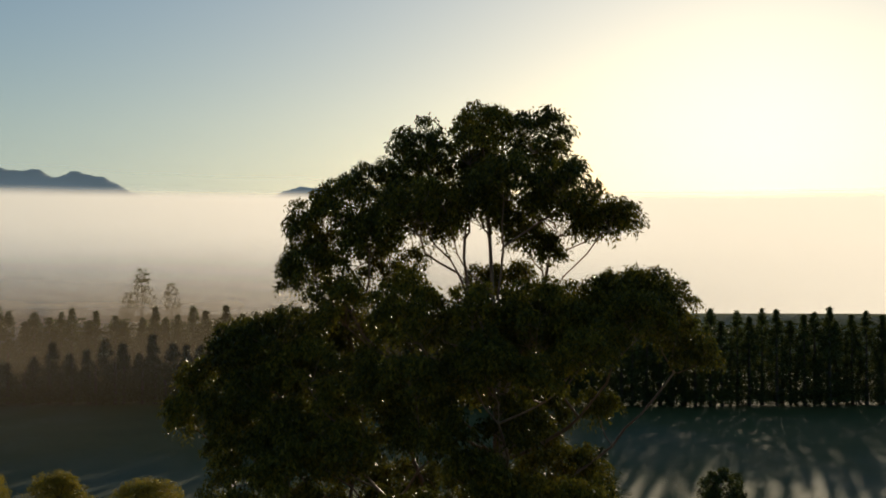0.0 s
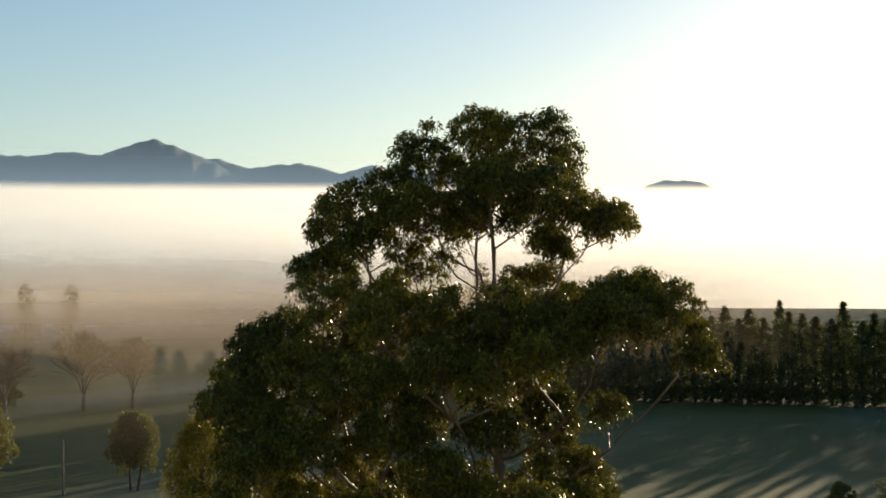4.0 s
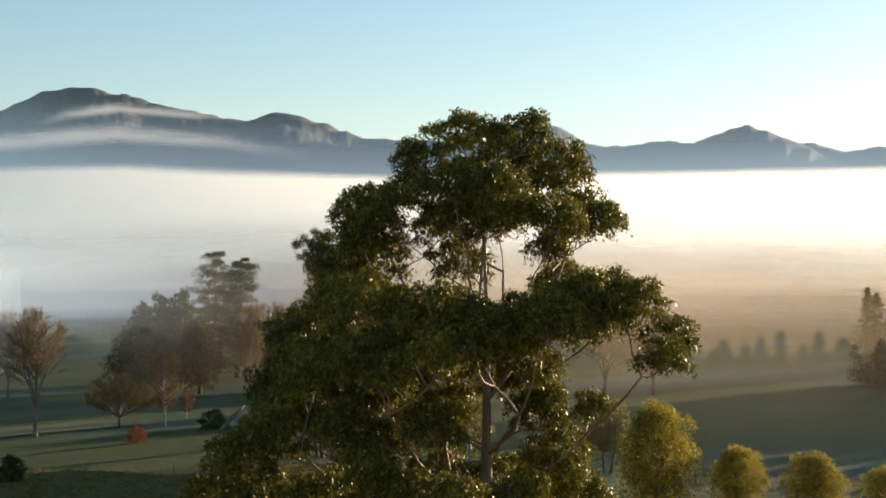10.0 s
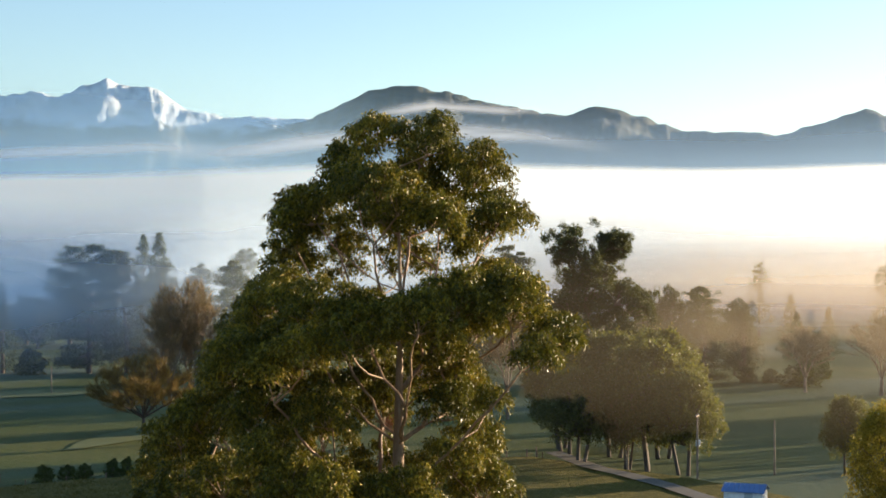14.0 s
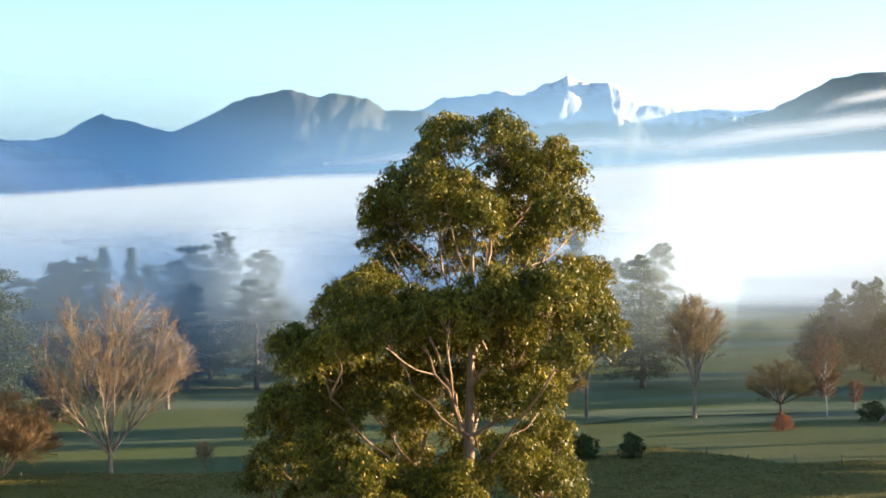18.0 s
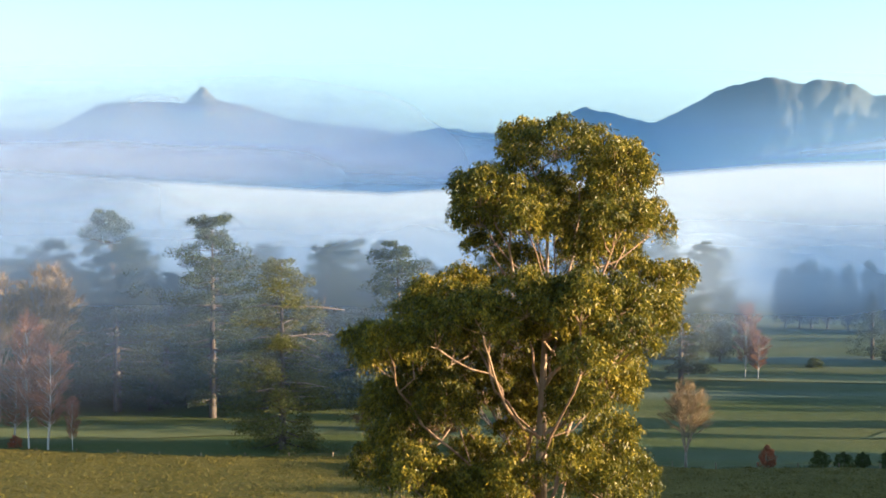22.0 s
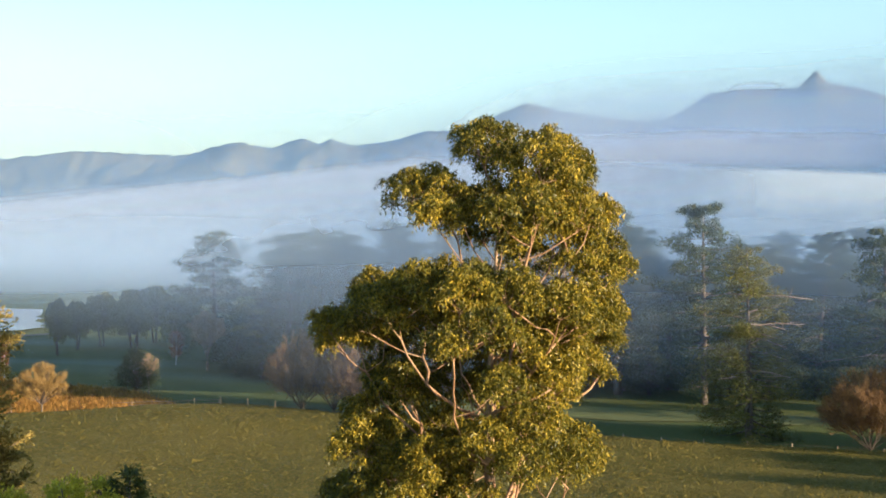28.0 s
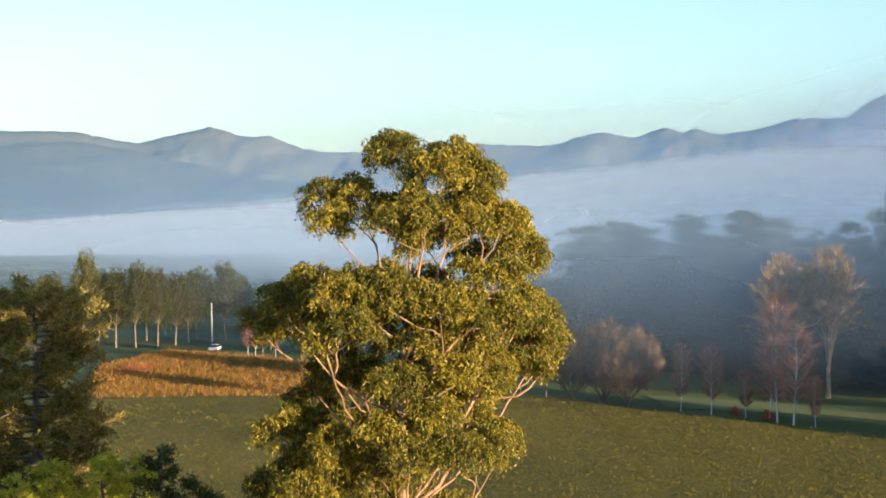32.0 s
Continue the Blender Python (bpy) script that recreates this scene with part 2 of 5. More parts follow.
PALE_BARK = bark_mat("pale_bark", (0.09, 0.065, 0.045), (0.18, 0.135, 0.095), (0.32, 0.25, 0.19))
WOOD = bark_mat("weathered_wood", (0.1, 0.07, 0.045), (0.2, 0.14, 0.09), (0.32, 0.24, 0.16), 4.0)
WHITE_BARK = bark_mat("birch_bark", (0.3, 0.27, 0.24), (0.5, 0.46, 0.42), (0.68, 0.64, 0.6))
BIRCH_TWIG = leaf_mat("birch_twigs", (0.13, 0.05, 0.035), (0.26, 0.11, 0.07), (0.38, 0.19, 0.12), 0.1, 0.8, 0.3)
REED = leaf_mat("rusty_reeds", (0.11, 0.055, 0.015), (0.29, 0.145, 0.036), (0.45, 0.25, 0.065), 0.25, 0.8, 0.05)
GRASS = leaf_mat("pasture_tufts", (0.035, 0.035, 0.007), (0.095, 0.08, 0.015), (0.165, 0.125, 0.028), 0.1, 0.7, 0.9)

# ------------------------------------------------------------------ ground
def lie(x, y):
    """The ground's height: flat at the tree, with gentle swells."""
    r = math.hypot(x, y)
    swell = noise.noise((x * 0.012, y * 0.012, 3.1)) * 0.7 + noise.noise((x * 0.05, y * 0.018, 8.0)) * 0.32
    return swell * min(1.0, r / 60) * (1.0 if r < 900 else 0.3)


def ground_mat():
    m, n, l, b = nodes_of("pasture_grass")
    big = noise_node(n, l, 0.018, 4.0, 0.55)
    band = noise_node(n, l, 0.02, 3.0, 0.5, stretch=(1.0, 0.25, 1.0))
    tuft = noise_node(n, l, 0.9, 6.0, 0.65)
    fine = noise_node(n, l, 6.0, 4.0, 0.7)
    v = calc(n, l, "ADD", calc(n, l, "MULTIPLY", big, 0.6), calc(n, l, "MULTIPLY", tuft, 0.4))
    col = ramp(n, l, v, ((0.3, (0.05, 0.074, 0.018)), (0.48, (0.088, 0.116, 0.026)), (0.62, (0.14, 0.138, 0.038)), (0.8, (0.18, 0.152, 0.054))))
    frost = calc(n, l, "MULTIPLY", ramp(n, l, band, ((0.5, (0, 0, 0)), (0.68, (1, 1, 1)))), 0.55)
    col = mixc(n, l, frost, col, (0.17, 0.23, 0.2))
    col = mixc(n, l, calc(n, l, "MULTIPLY_ADD", fine, 0.9, -0.25, clamp=True), col, (0.045, 0.05, 0.014))
    l.new(col, b.inputs["Base Color"])
    b.inputs["Roughness"].default_value = 0.85
    b.inputs["Specular IOR Level"].default_value = 0.2
    bp = n.new("ShaderNodeBump")
    bp.inputs["Strength"].default_value, bp.inputs["Distance"].default_value = 0.9, 0.35
    l.new(calc(n, l, "ADD", tuft, calc(n, l, "MULTIPLY", fine, 0.4)), bp.inputs["Height"])
    l.new(bp.outputs[0], b.inputs["Normal"])
    return m


def ground_sheet():
    rings = [0.0] + [4.0 * 1.045 ** k for k in range(165)]
    rings = [r for r in rings if r < 4900] + [4900.0]
    seg = 180
    verts, faces = [(0, 0, lie(0, 0))], []
    for r in rings[1:]:
        for s in range(seg):
            a = 2 * math.pi * s / seg
            x, y = r * math.cos(a), r * math.sin(a)
            verts.append((x, y, lie(x, y)))
    for s in range(seg):
        faces.append((0, 1 + s, 1 + (s + 1) % seg))
    for k in range(len(rings) - 2):
        a0, b0 = 1 + k * seg, 1 + (k + 1) * seg
        for s in range(seg):
            s1 = (s + 1) % seg
            faces.append((a0 + s, b0 + s, b0 + s1, a0 + s1))
    ob = new("ground", mesh_of("ground", verts, faces, ground_mat(), True))
    return tagged(ob, "olive green frosty pasture and golf course grass", "ground", kind="structure")


ground_sheet()


# ------------------------------------------------------------------ mountains
def hill_mat(name, low, mid, high, snow=None):
    m, n, l, b = nodes_of(name)
    f1 = noise_node(n, l, 0.004, 6.0, 0.6)
    f2 = noise_node(n, l, 0.03, 6.0, 0.65)
    v = calc(n, l, "MULTIPLY_ADD", f2, 0.5, calc(n, l, "MULTIPLY", f1, 0.5))
    col = ramp(n, l, v, ((0.3, low), (0.5, mid), (0.7, high)))
    if snow:
        geo = n.new("ShaderNodeNewGeometry")
        sep = n.new("ShaderNodeSeparateXYZ")
        l.new(geo.outputs["Position"], sep.inputs[0])
        line = calc(n, l, "ADD", sep.outputs[2], calc(n, l, "MULTIPLY_ADD", f2, 110.0, -55.0))
        line = calc(n, l, "ADD", line, calc(n, l, "MULTIPLY_ADD", f1, 110.0, -55.0))
        mr = n.new("ShaderNodeMapRange")
        mr.inputs["From Min"].default_value, mr.inputs["From Max"].default_value = snow, snow + 24
        l.new(line, mr.inputs["Value"])
        cover = calc(n, l, "MULTIPLY", mr.outputs[0], ramp(n, l, f2, ((0.36, (0.6, 0.6, 0.6)), (0.52, (1, 1, 1)))))
        col = mixc(n, l, cover, col, (0.52, 0.6, 0.68))
    l.new(col, b.inputs["Base Color"])
    b.inputs["Roughness"].default_value = 0.9
    bp = n.new("ShaderNodeBump")
    bp.inputs["Strength"].default_value, bp.inputs["Distance"].default_value = 0.6, 12.0
    l.new(f2, bp.inputs["Height"])
    l.new(bp.outputs[0], b.inputs["Normal"])
    return m


def mountain(name, label, crest, far, near, material, rough=0.16, seed=0.0, jag=0.08):
    """A range whose crest runs along bearings and heights seen from the tree (degrees, both), falling towards the valley in spurs."""
    az = np.array([c[0] for c in crest], dtype=float)
    el = np.array([c[1] for c in crest], dtype=float)
    k = np.argsort(az)
    az, el = az[k], el[k]
    cols = int((az[-1] - az[0]) / 0.09) + 2
    fine = np.linspace(az[0], az[-1], cols)
    crest_h = np.interp(fine, az, el)
    soft = [float(np.average(crest_h, weights=np.exp(-((fine - a) / 1.6) ** 2))) for a in fine]
    broad = [float(np.average(crest_h, weights=np.exp(-((fine - a) / 0.6) ** 2))) for a in fine]
    rows_n = 34
    verts, faces = [], []
    for i in range(cols):
        a = az[0] + (az[-1] - az[0]) * i / (cols - 1)
        e = float(np.interp(a, az, el))
        e += jag * noise.fractal((a * 1.9, seed, 0.3), 1.0, 2.0, 4)
        top = 28 + far * math.tan(radians(e))
        low, mid = 28 + far * math.tan(radians(soft[i])), 28 + far * math.tan(radians(broad[i]))
        ca, sa = math.cos(radians(a)), math.sin(radians(a))
        for j in range(rows_n + 6):
            if j < rows_n:
                u = j / (rows_n - 1)
                d = near + (far - near) * u
                spur = noise.fractal((a * 0.42 + u * 2.4, u * 3.6 + seed, seed), 0.9, 2.1, 6)
                gully = 0.5 - 1.8 * abs(noise.fractal((a * 0.8 + u * 1.1, u * 1.6, seed + 4.0), 0.8, 2.1, 5))
                spur += 0.38 * gully
                k = u ** 14
                m1 = (1 - k) * u ** 4
                h = (top * k + mid * m1 + low * (1 - k - m1)) * (u ** 1.1) * (1 + rough * 0.9 * spur * (1 - u) ** 0.45 * min(1, u * 4)) - 12 * (1 - u)
            else:
                q = (j - rows_n + 1) / 6
                d = far + 260 * q
                h = top * (1 - q) - 12 * q
            verts.append((d * ca, d * sa, h))
    m = rows_n + 6
    for i in range(cols - 1):
        for j in range(m - 1):
            a0 = i * m + j
            faces.append((a0, a0 + 1, a0 + m + 1, a0 + m))
    ob = new(name, mesh_of(name, verts, faces, material, True))
    return tagged(ob, label, "mountain", kind="structure")


FOREST = hill_mat("mountain_forest", (0.02, 0.03, 0.028), (0.045, 0.055, 0.045), (0.09, 0.085, 0.06))
TUSSOCK = hill_mat("mountain_tussock", (0.05, 0.055, 0.04), (0.11, 0.105, 0.07), (0.2, 0.18, 0.12))
SNOWY = hill_mat("mountain_snow", (0.04, 0.05, 0.05), (0.07, 0.08, 0.08), (0.12, 0.12, 0.12), snow=398.0)

mountain("mountain_north", "low blue-grey hills rising above the fog", ((92, 2.2), (95.2, 3.2), (96.6, 3.6), (97.5, 3.66), (98.3, 3.4), (99.2, 2.8), (102.6, 2.8), (104.3, 3.6), (104.9, 3.9), (105.85, 4.12),
         (106.75, 3.92), (107.2, 4.13), (108.9, 4.19), (109.9, 3.95), (111.6, 4.28), (112.8, 4.19), (113.4, 4.04), (114.4, 4.39), (115.5, 4.4)), 4300, 3300, FOREST, 0.15, 1.0)
mountain("mountain_twin_cones", "forested blue mountains with two cone summits", ((113.8, 3.8), (114.9, 4.41), (116.2, 4.9), (116.97, 5.2), (117.9, 4.85), (119.1, 4.56), (119.9, 4.63), (121.0, 4.5),
         (122.4, 4.43), (123.2, 4.7), (124.1, 5.25), (124.8, 5.46), (125.6, 5.25), (127.0, 4.85), (128.1, 4.58), (128.6, 4.69), (130.4, 4.8), (132, 4.8)), 4000, 3000, FOREST, 0.18, 2.0)
mountain("mountain_cloudy_ridge", "long blue ridge with cloud lying on it", ((129.5, 4.4), (131.6, 4.8), (133.1, 5.4), (134.8, 5.8), (135.9, 5.42), (136.9, 5.54), (137.8, 5.75), (139.1, 5.97), (140.35, 6.36),
         (141.1, 6.4), (141.7, 6.58), (142.45, 6.63), (143.5, 6.4), (144.7, 5.85), (145.7, 5.3), (147, 4.9), (150, 4.2)), 4100, 3000, FOREST, 0.18, 3.0)
mountain("mountain_snow_peak", "distant high mountain with snow on its summit", ((143, 4.9), (145.6, 5.31), (147.6, 5.36), (149.0, 5.33), (150.5, 5.65), (151.5, 6.3), (152.8, 6.5), (153.4, 6.68), (154.3, 6.37),
         (155.1, 5.95), (155.5, 6.04), (156.05, 6.18), (157.0, 5.95), (158.2, 5.88), (159.1, 5.4), (161, 5.2), (164, 5)), 4600, 3700, SNOWY, 0.2, 4.0, 0.08)
mountain("mountain_blue_dome", "broad blue forested dome above the fog", ((157, 4.6), (159.0, 5.4), (160.4, 5.42), (161.0, 5.88), (162.2, 6.05), (162.9, 5.93), (164.0, 6.21), (165.0, 6.05), (166.1, 5.7),
         (167.4, 5.05), (168.4, 4.5), (169.9, 4.88), (171.05, 5.17), (171.8, 4.82), (172.6, 4.34), (174.1, 4.1), (175.8, 4.32), (177, 4.4), (180, 3.6)), 3900, 2800, FOREST, 0.2, 5.0)
mountain("mountain_horn", "pale hazy mountain with a small rocky horn", ((176, 3.6), (178.9, 4.3), (182.5, 4.68), (184.2, 5.22), (185.2, 5.4), (185.5, 5.8), (185.66, 5.9), (185.9, 5.62), (186.3, 5.25),
         (188.5, 5.24), (189.5, 5.14), (189.95, 4.85), (191.3, 4.1), (193.0, 4.2), (195.2, 4.54), (196.45, 4.86), (197.5, 4.45), (198.4, 3.8), (200.4, 3.8), (201.5, 3.45), (203.2, 3.2)), 4400, 3400, TUSSOCK, 0.15, 6.0, 0.03)
mountain("mountain_south_range", "grey-green ranges behind the valley", ((200, 3.1), (203.2, 3.24), (203.9, 3.55), (204.4, 3.32), (205.0, 3.49), (206.3, 3.15), (207.4, 3.38), (208.5, 3.16), (209.4, 2.85), (211.1, 2.9),
         (213.2, 3.0), (215, 2.8), (217.6, 2.58), (219.0, 2.74), (220.1, 3.2), (221.1, 3.2), (222.4, 3.57), (223.6, 3.28), (225.1, 2.85), (227.1, 3.28), (229.9, 3.33), (234, 3.2), (240, 2.8)), 4300, 3200, TUSSOCK, 0.25, 7.0)
mountain("mountain_foothill", "low dark wooded foothill in front of the ranges", ((206, 1.2), (208.1, 2.35), (210.9, 2.25), (212.5, 1.8), (214.9, 1.4), (218.8, 1.5), (221.7, 1.6), (223.2, 1.2), (224.5, 1.0), (225.9, 1.3), (227.9, 1.8), (229.9, 2.05), (234, 2.2)), 2500, 1900, FOREST, 0.2, 8.0)
mountain("mountain_south_spur", "grey-green spur running down in front of the ranges", ((219, 1.0), (220.4, 1.44), (221.6, 1.8), (223.3, 2.18), (225, 2.59), (227.1, 2.95), (228.9, 2.97), (230.2, 2.7), (231, 2.42), (234, 2.3)), 3100, 2600, FOREST, 0.25, 11.0)
mountain("mountain_wooded_spur", "dark wooded spur under the snowy peak", ((144, 3.0), (147, 3.5), (150.5, 3.98), (152.1, 4.35), (154.5, 4.3), (157, 3.9), (160, 3.6), (164, 3.3), (170, 3.0), (176, 2.8), (180, 2.2)), 2600, 2100, FOREST, 0.2, 9.0)
RING = [(b, min(3.4 + 0.8 * math.sin(b * 0.21) + 0.4 * math.sin(b * 0.53), 3.0 if b > 425 else 9.0)) for b in range(236, 456, 3)]
mountain("mountain_ring", "hazy hills closing the valley", RING, 4500, 3500, FOREST, 0.2, 10.0)


# ------------------------------------------------------------------ fog
def shell(name, label, radius, top_at, material, a0, a1, over=1.35, step=1.0, wave=0.0, foot=None):
    """A standing sheet of mist along an arc; v is 1 at its nominal top."""
    cols = max(8, int((a1 - a0) / step))
    us = (0.0, over)
    verts, faces, uvs = [], [], []
    for i in range(cols + 1):
        a = a0 + (a1 - a0) * i / cols
        r = radius if isinstance(radius, (int, float)) else radius(a)
        r *= 1 + wave * noise.noise((a * 0.06, 1.7, 0.0))
        top, low = top_at(a), -1.5 if foot is None else foot(a)
        for u in us:
            verts.append((r * math.cos(radians(a)), r * math.sin(radians(a)), low + (top - low) * u))
            uvs.append((i / cols, u))
    m = len(us)
    for i in range(cols):
        for j in range(m - 1):
            q = i * m + j
            faces.append((q, q + m, q + m + 1, q + 1))
    data = mesh_of(name, verts, faces, material, True)
    layer = data.uv_layers.new(name="UVMap")
    flat = []
    for p in data.polygons:
        for vi in p.vertices:
            flat.extend(uvs[vi])
    layer.data.foreach_set("uv", flat)
    return tagged(new(name, data), label, "fog", kind="stuff")


FOG_AZ = (0, 80, 108, 131, 141, 146, 154, 164, 172, 179, 186, 196, 201, 205, 209, 214, 222, 230, 245, 280, 360)
FOG_EL = (3.2, 3.5, 3.62, 3.52, 3.85, 3.68, 3.32, 3.05, 2.45, 1.95, 2.3, 2.8, 2.9, 2.45, 2.0, 1.5, 0.6, 0.1, 1.0, 3.0, 3.2)


def fog_top(radius, drop=0.0):
    return lambda a: 28 + (radius if isinstance(radius, (int, float)) else radius(a)) * math.tan(radians(float(np.interp(a % 360, FOG_AZ, FOG_EL)) - drop))


def bank_line(a):
    """The bank runs in an arc and then straight on to the west."""
    return 1250 if a < 150 else 1250 * math.sin(radians(93.5)) / math.sin(radians(243.5 - min(a, 196)))


# the third tint has shade and low golden sun put into the mist's colour
WHITE_FOG, MIST, SHADED_MIST = (0.485, 0.59, 0.68), (0.57, 0.7, 0.82), (0.3, 0.25, 0.18)
# this bank has the glow towards the sun set along part of its length
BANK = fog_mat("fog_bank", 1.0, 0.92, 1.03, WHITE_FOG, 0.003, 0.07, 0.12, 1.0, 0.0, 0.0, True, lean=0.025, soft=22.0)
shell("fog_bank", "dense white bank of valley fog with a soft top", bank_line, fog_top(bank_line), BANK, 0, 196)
BANK_SOUTH = fog_mat("fog_bank_south", 1.0, 0.88, 1.04, (0.64, 0.71, 0.8), 0.003, 0.1, 0.12, 0.0, 0.0, 0.0, True, lean=0.025, soft=22.0)
shell("fog_bank", "white bank of fog along the southern valley", 1250, fog_top(1250), BANK_SOUTH, 184, 362)
BANK_NEAR = fog_mat("fog_bank_near", 0.42, 0.1, 0.95, WHITE_FOG, 0.006, 0.3, 0.12, 0.0, 0.5, 0.22, True, lean=0.025)
for far, drop in ((1000, 0.1), (800, 0.3), (620, 0.7)):
    shell("fog_bank", "thinner white fog in front of the bank", far, fog_top(far, drop), BANK_NEAR, 66, 268, wave=0.06)
HAZE = fog_mat("mist_veil", 0.44, 0.35, 1.0, MIST, 0.012, 0.3, 0.3, 0.0, 0.9, 0.6, True, lean=0.03)
# sunward sheets take the tint that carries their shade and gold
HAZE_EAST = fog_mat("mist_veil_east", 0.46, 0.3, 1.0, SHADED_MIST, 0.012, 0.3, 0.3, 0.0, 0.9, 0.5, True, lean=0.025)
shell("mist_veil", "thin morning mist among the far trees", 520, lambda a: 46.0, HAZE, 128, 262, wave=0.1)
shell("mist_veil", "morning mist among the far trees, its dim golden light tinted in", 520, lambda a: 46.0, HAZE_EAST, 84, 146, wave=0.1)
shell("mist_veil", "thin morning mist among the trees", 390, lambda a: 42.0, HAZE, 128, 250, wave=0.1)
shell("mist_veil", "morning mist among the trees, its dim golden light tinted in", 390, lambda a: 42.0, HAZE_EAST, 86, 146, wave=0.1)
HAZE_NEAR = fog_mat("mist_veil_near", 0.3, 0.35, 1.0, MIST, 0.02, 0.4, 0.3, 0.0, 1.0, 0.65, True, lean=0.03)
NEAR_EAST = fog_mat("mist_veil_near_east", 0.28, 0.25, 1.0, SHADED_MIST, 0.02, 0.4, 0.3, 0.0, 1.0, 0.5, True, lean=0.025)
shell("mist_veil", "thin morning mist over the golf course", 275, lambda a: 46.0, HAZE_NEAR, 128, 228, wave=0.1)
shell("mist_veil", "mist in front of the shelterbelt, its dim golden light tinted in", 262, lambda a: 34.0, NEAR_EAST, 88, 144, wave=0.05)
shell("mist_veil", "thin morning mist drifting over the fairway", 216, lambda a: 46.0, HAZE_NEAR, 136, 222, wave=0.06)
PINE_MIST = fog_mat("pine_mist", 0.17, 0.5, 1.1, MIST, 0.02, 0.4, 0.4, 0.0, 0.9, 0.4, True, lean=0.03)
shell("mist_veil", "thin mist in front of the old pines", 158, lambda a: 44.0, PINE_MIST, 160, 222)
HAZE_ARC = fog_mat("mist_drift", 0.09, 0.4, 1.0, SHADED_MIST, 0.02, 0.4, 0.3, 0.0, 0.9, 0.5, True, lean=0.025)
shell("mist_veil", "mist drifting round the old pine", 140, lambda a: 36.0, HAZE_ARC, 96, 152)
WOOD_MIST = fog_mat("wood_mist", 0.25, 0.2, 1.0, MIST, 0.02, 0.5, 0.4, 0.0, 0.9, 0.6, True, lean=0.02)
shell("mist_veil", "mist drifting over the pine wood", 205, lambda a: 53.0, WOOD_MIST, 183, 230)
shell("mist_veil", "mist hanging inside the pine wood", 240, lambda a: 56.0, WOOD_MIST, 172, 232)
# blue of the distant air is put into the tint of these added sheets
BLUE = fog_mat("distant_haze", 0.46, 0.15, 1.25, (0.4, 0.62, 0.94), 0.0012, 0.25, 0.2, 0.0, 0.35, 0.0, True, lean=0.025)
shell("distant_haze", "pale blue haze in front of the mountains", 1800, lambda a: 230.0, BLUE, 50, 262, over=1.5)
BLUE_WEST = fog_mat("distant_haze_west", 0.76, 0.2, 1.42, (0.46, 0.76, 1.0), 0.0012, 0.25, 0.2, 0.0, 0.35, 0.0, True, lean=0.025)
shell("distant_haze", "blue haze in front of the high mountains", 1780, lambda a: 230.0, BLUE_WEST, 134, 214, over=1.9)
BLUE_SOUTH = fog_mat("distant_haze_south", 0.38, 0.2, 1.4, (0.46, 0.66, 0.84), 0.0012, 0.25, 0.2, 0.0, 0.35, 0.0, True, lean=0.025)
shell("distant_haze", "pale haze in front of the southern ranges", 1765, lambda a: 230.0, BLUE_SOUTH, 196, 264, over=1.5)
CLOUD = fog_mat("cloud_streak", 0.45, 0.25, 1.0, (0.72, 0.79, 0.9), 0.006, 0.75, 0.12, 0.0, 1.0, 0.6, True, lean=0.025)
THICK = fog_mat("rising_mist", 0.92, 0.35, 1.05, (0.72, 0.8, 0.9), 0.004, 0.5, 0.12, 0.0, 0.6, 0.4, True, lean=0.025)


def height_at(radius, pairs):
    xs, es = [p[0] for p in pairs], [p[1] for p in pairs]
    return lambda a: 28 + radius * math.tan(radians(float(np.interp(a, xs, es))))


def streak(radius, pairs, depth, label, mat=None):
    """A band of cloud lying against the mountains: bearing and height of its top, and its depth, in degrees."""
    top = height_at(radius, pairs)
    shell("cloud_streak", label, radius, top, mat or CLOUD, pairs[0][0], pairs[-1][0], 1.3, 0.5, 0.0, height_at(radius, [(a, e - depth) for a, e in pairs]))


streak(1700, ((133, 4.6), (137, 5.3), (141, 5.5), (145, 5.1), (149, 4.6), (153, 4.4)), 1.1, "white cloud streak lying along a ridge")
streak(1650, ((136, 6.2), (138, 6.1), (141, 6.3), (143, 6.0), (144.5, 5.4)), 0.7, "thin cloud on the ridge's shoulder")
streak(1680, ((148, 4.4), (152, 4.7), (157, 4.4), (162, 4.0), (166, 3.6)), 0.9, "cloud streak below the snowy mountain")
streak(1720, ((166, 3.6), (171, 4.2), (176, 4.6), (182, 4.7), (188, 4.8), (194, 4.4), (200, 4.0), (205, 3.2)), 2.8, "mist rising in front of the horned mountain", THICK)
streak(1690, ((178, 3.7), (184, 4.0), (190, 4.2), (196, 4.0), (202, 3.4)), 2.2, "thick mist at the foot of the horned mountain", THICK)
streak(1660, ((186.2, 5.62), (187.2, 5.75), (188.2, 5.75), (189.2, 5.5)), 0.5, "small white cap of cloud")
streak(1600, ((205, 2.7), (209, 2.2), (214, 1.8), (218, 1.5), (222, 1.0), (226, 0.7)), 0.9, "low cloud along the foothills")
streak(1705, ((172, 5.2), (178, 6.4), (184, 7.0), (190, 6.8), (197, 6.0), (204, 4.6)), 4.5, "pale haze over the horned mountain", fog_mat("pale_haze", 0.72, 0.3, 1.1, (0.72, 0.82, 0.94), 0.003, 0.4, 0.2, 0.0, 0.4, 0.3, True, lean=0.025))


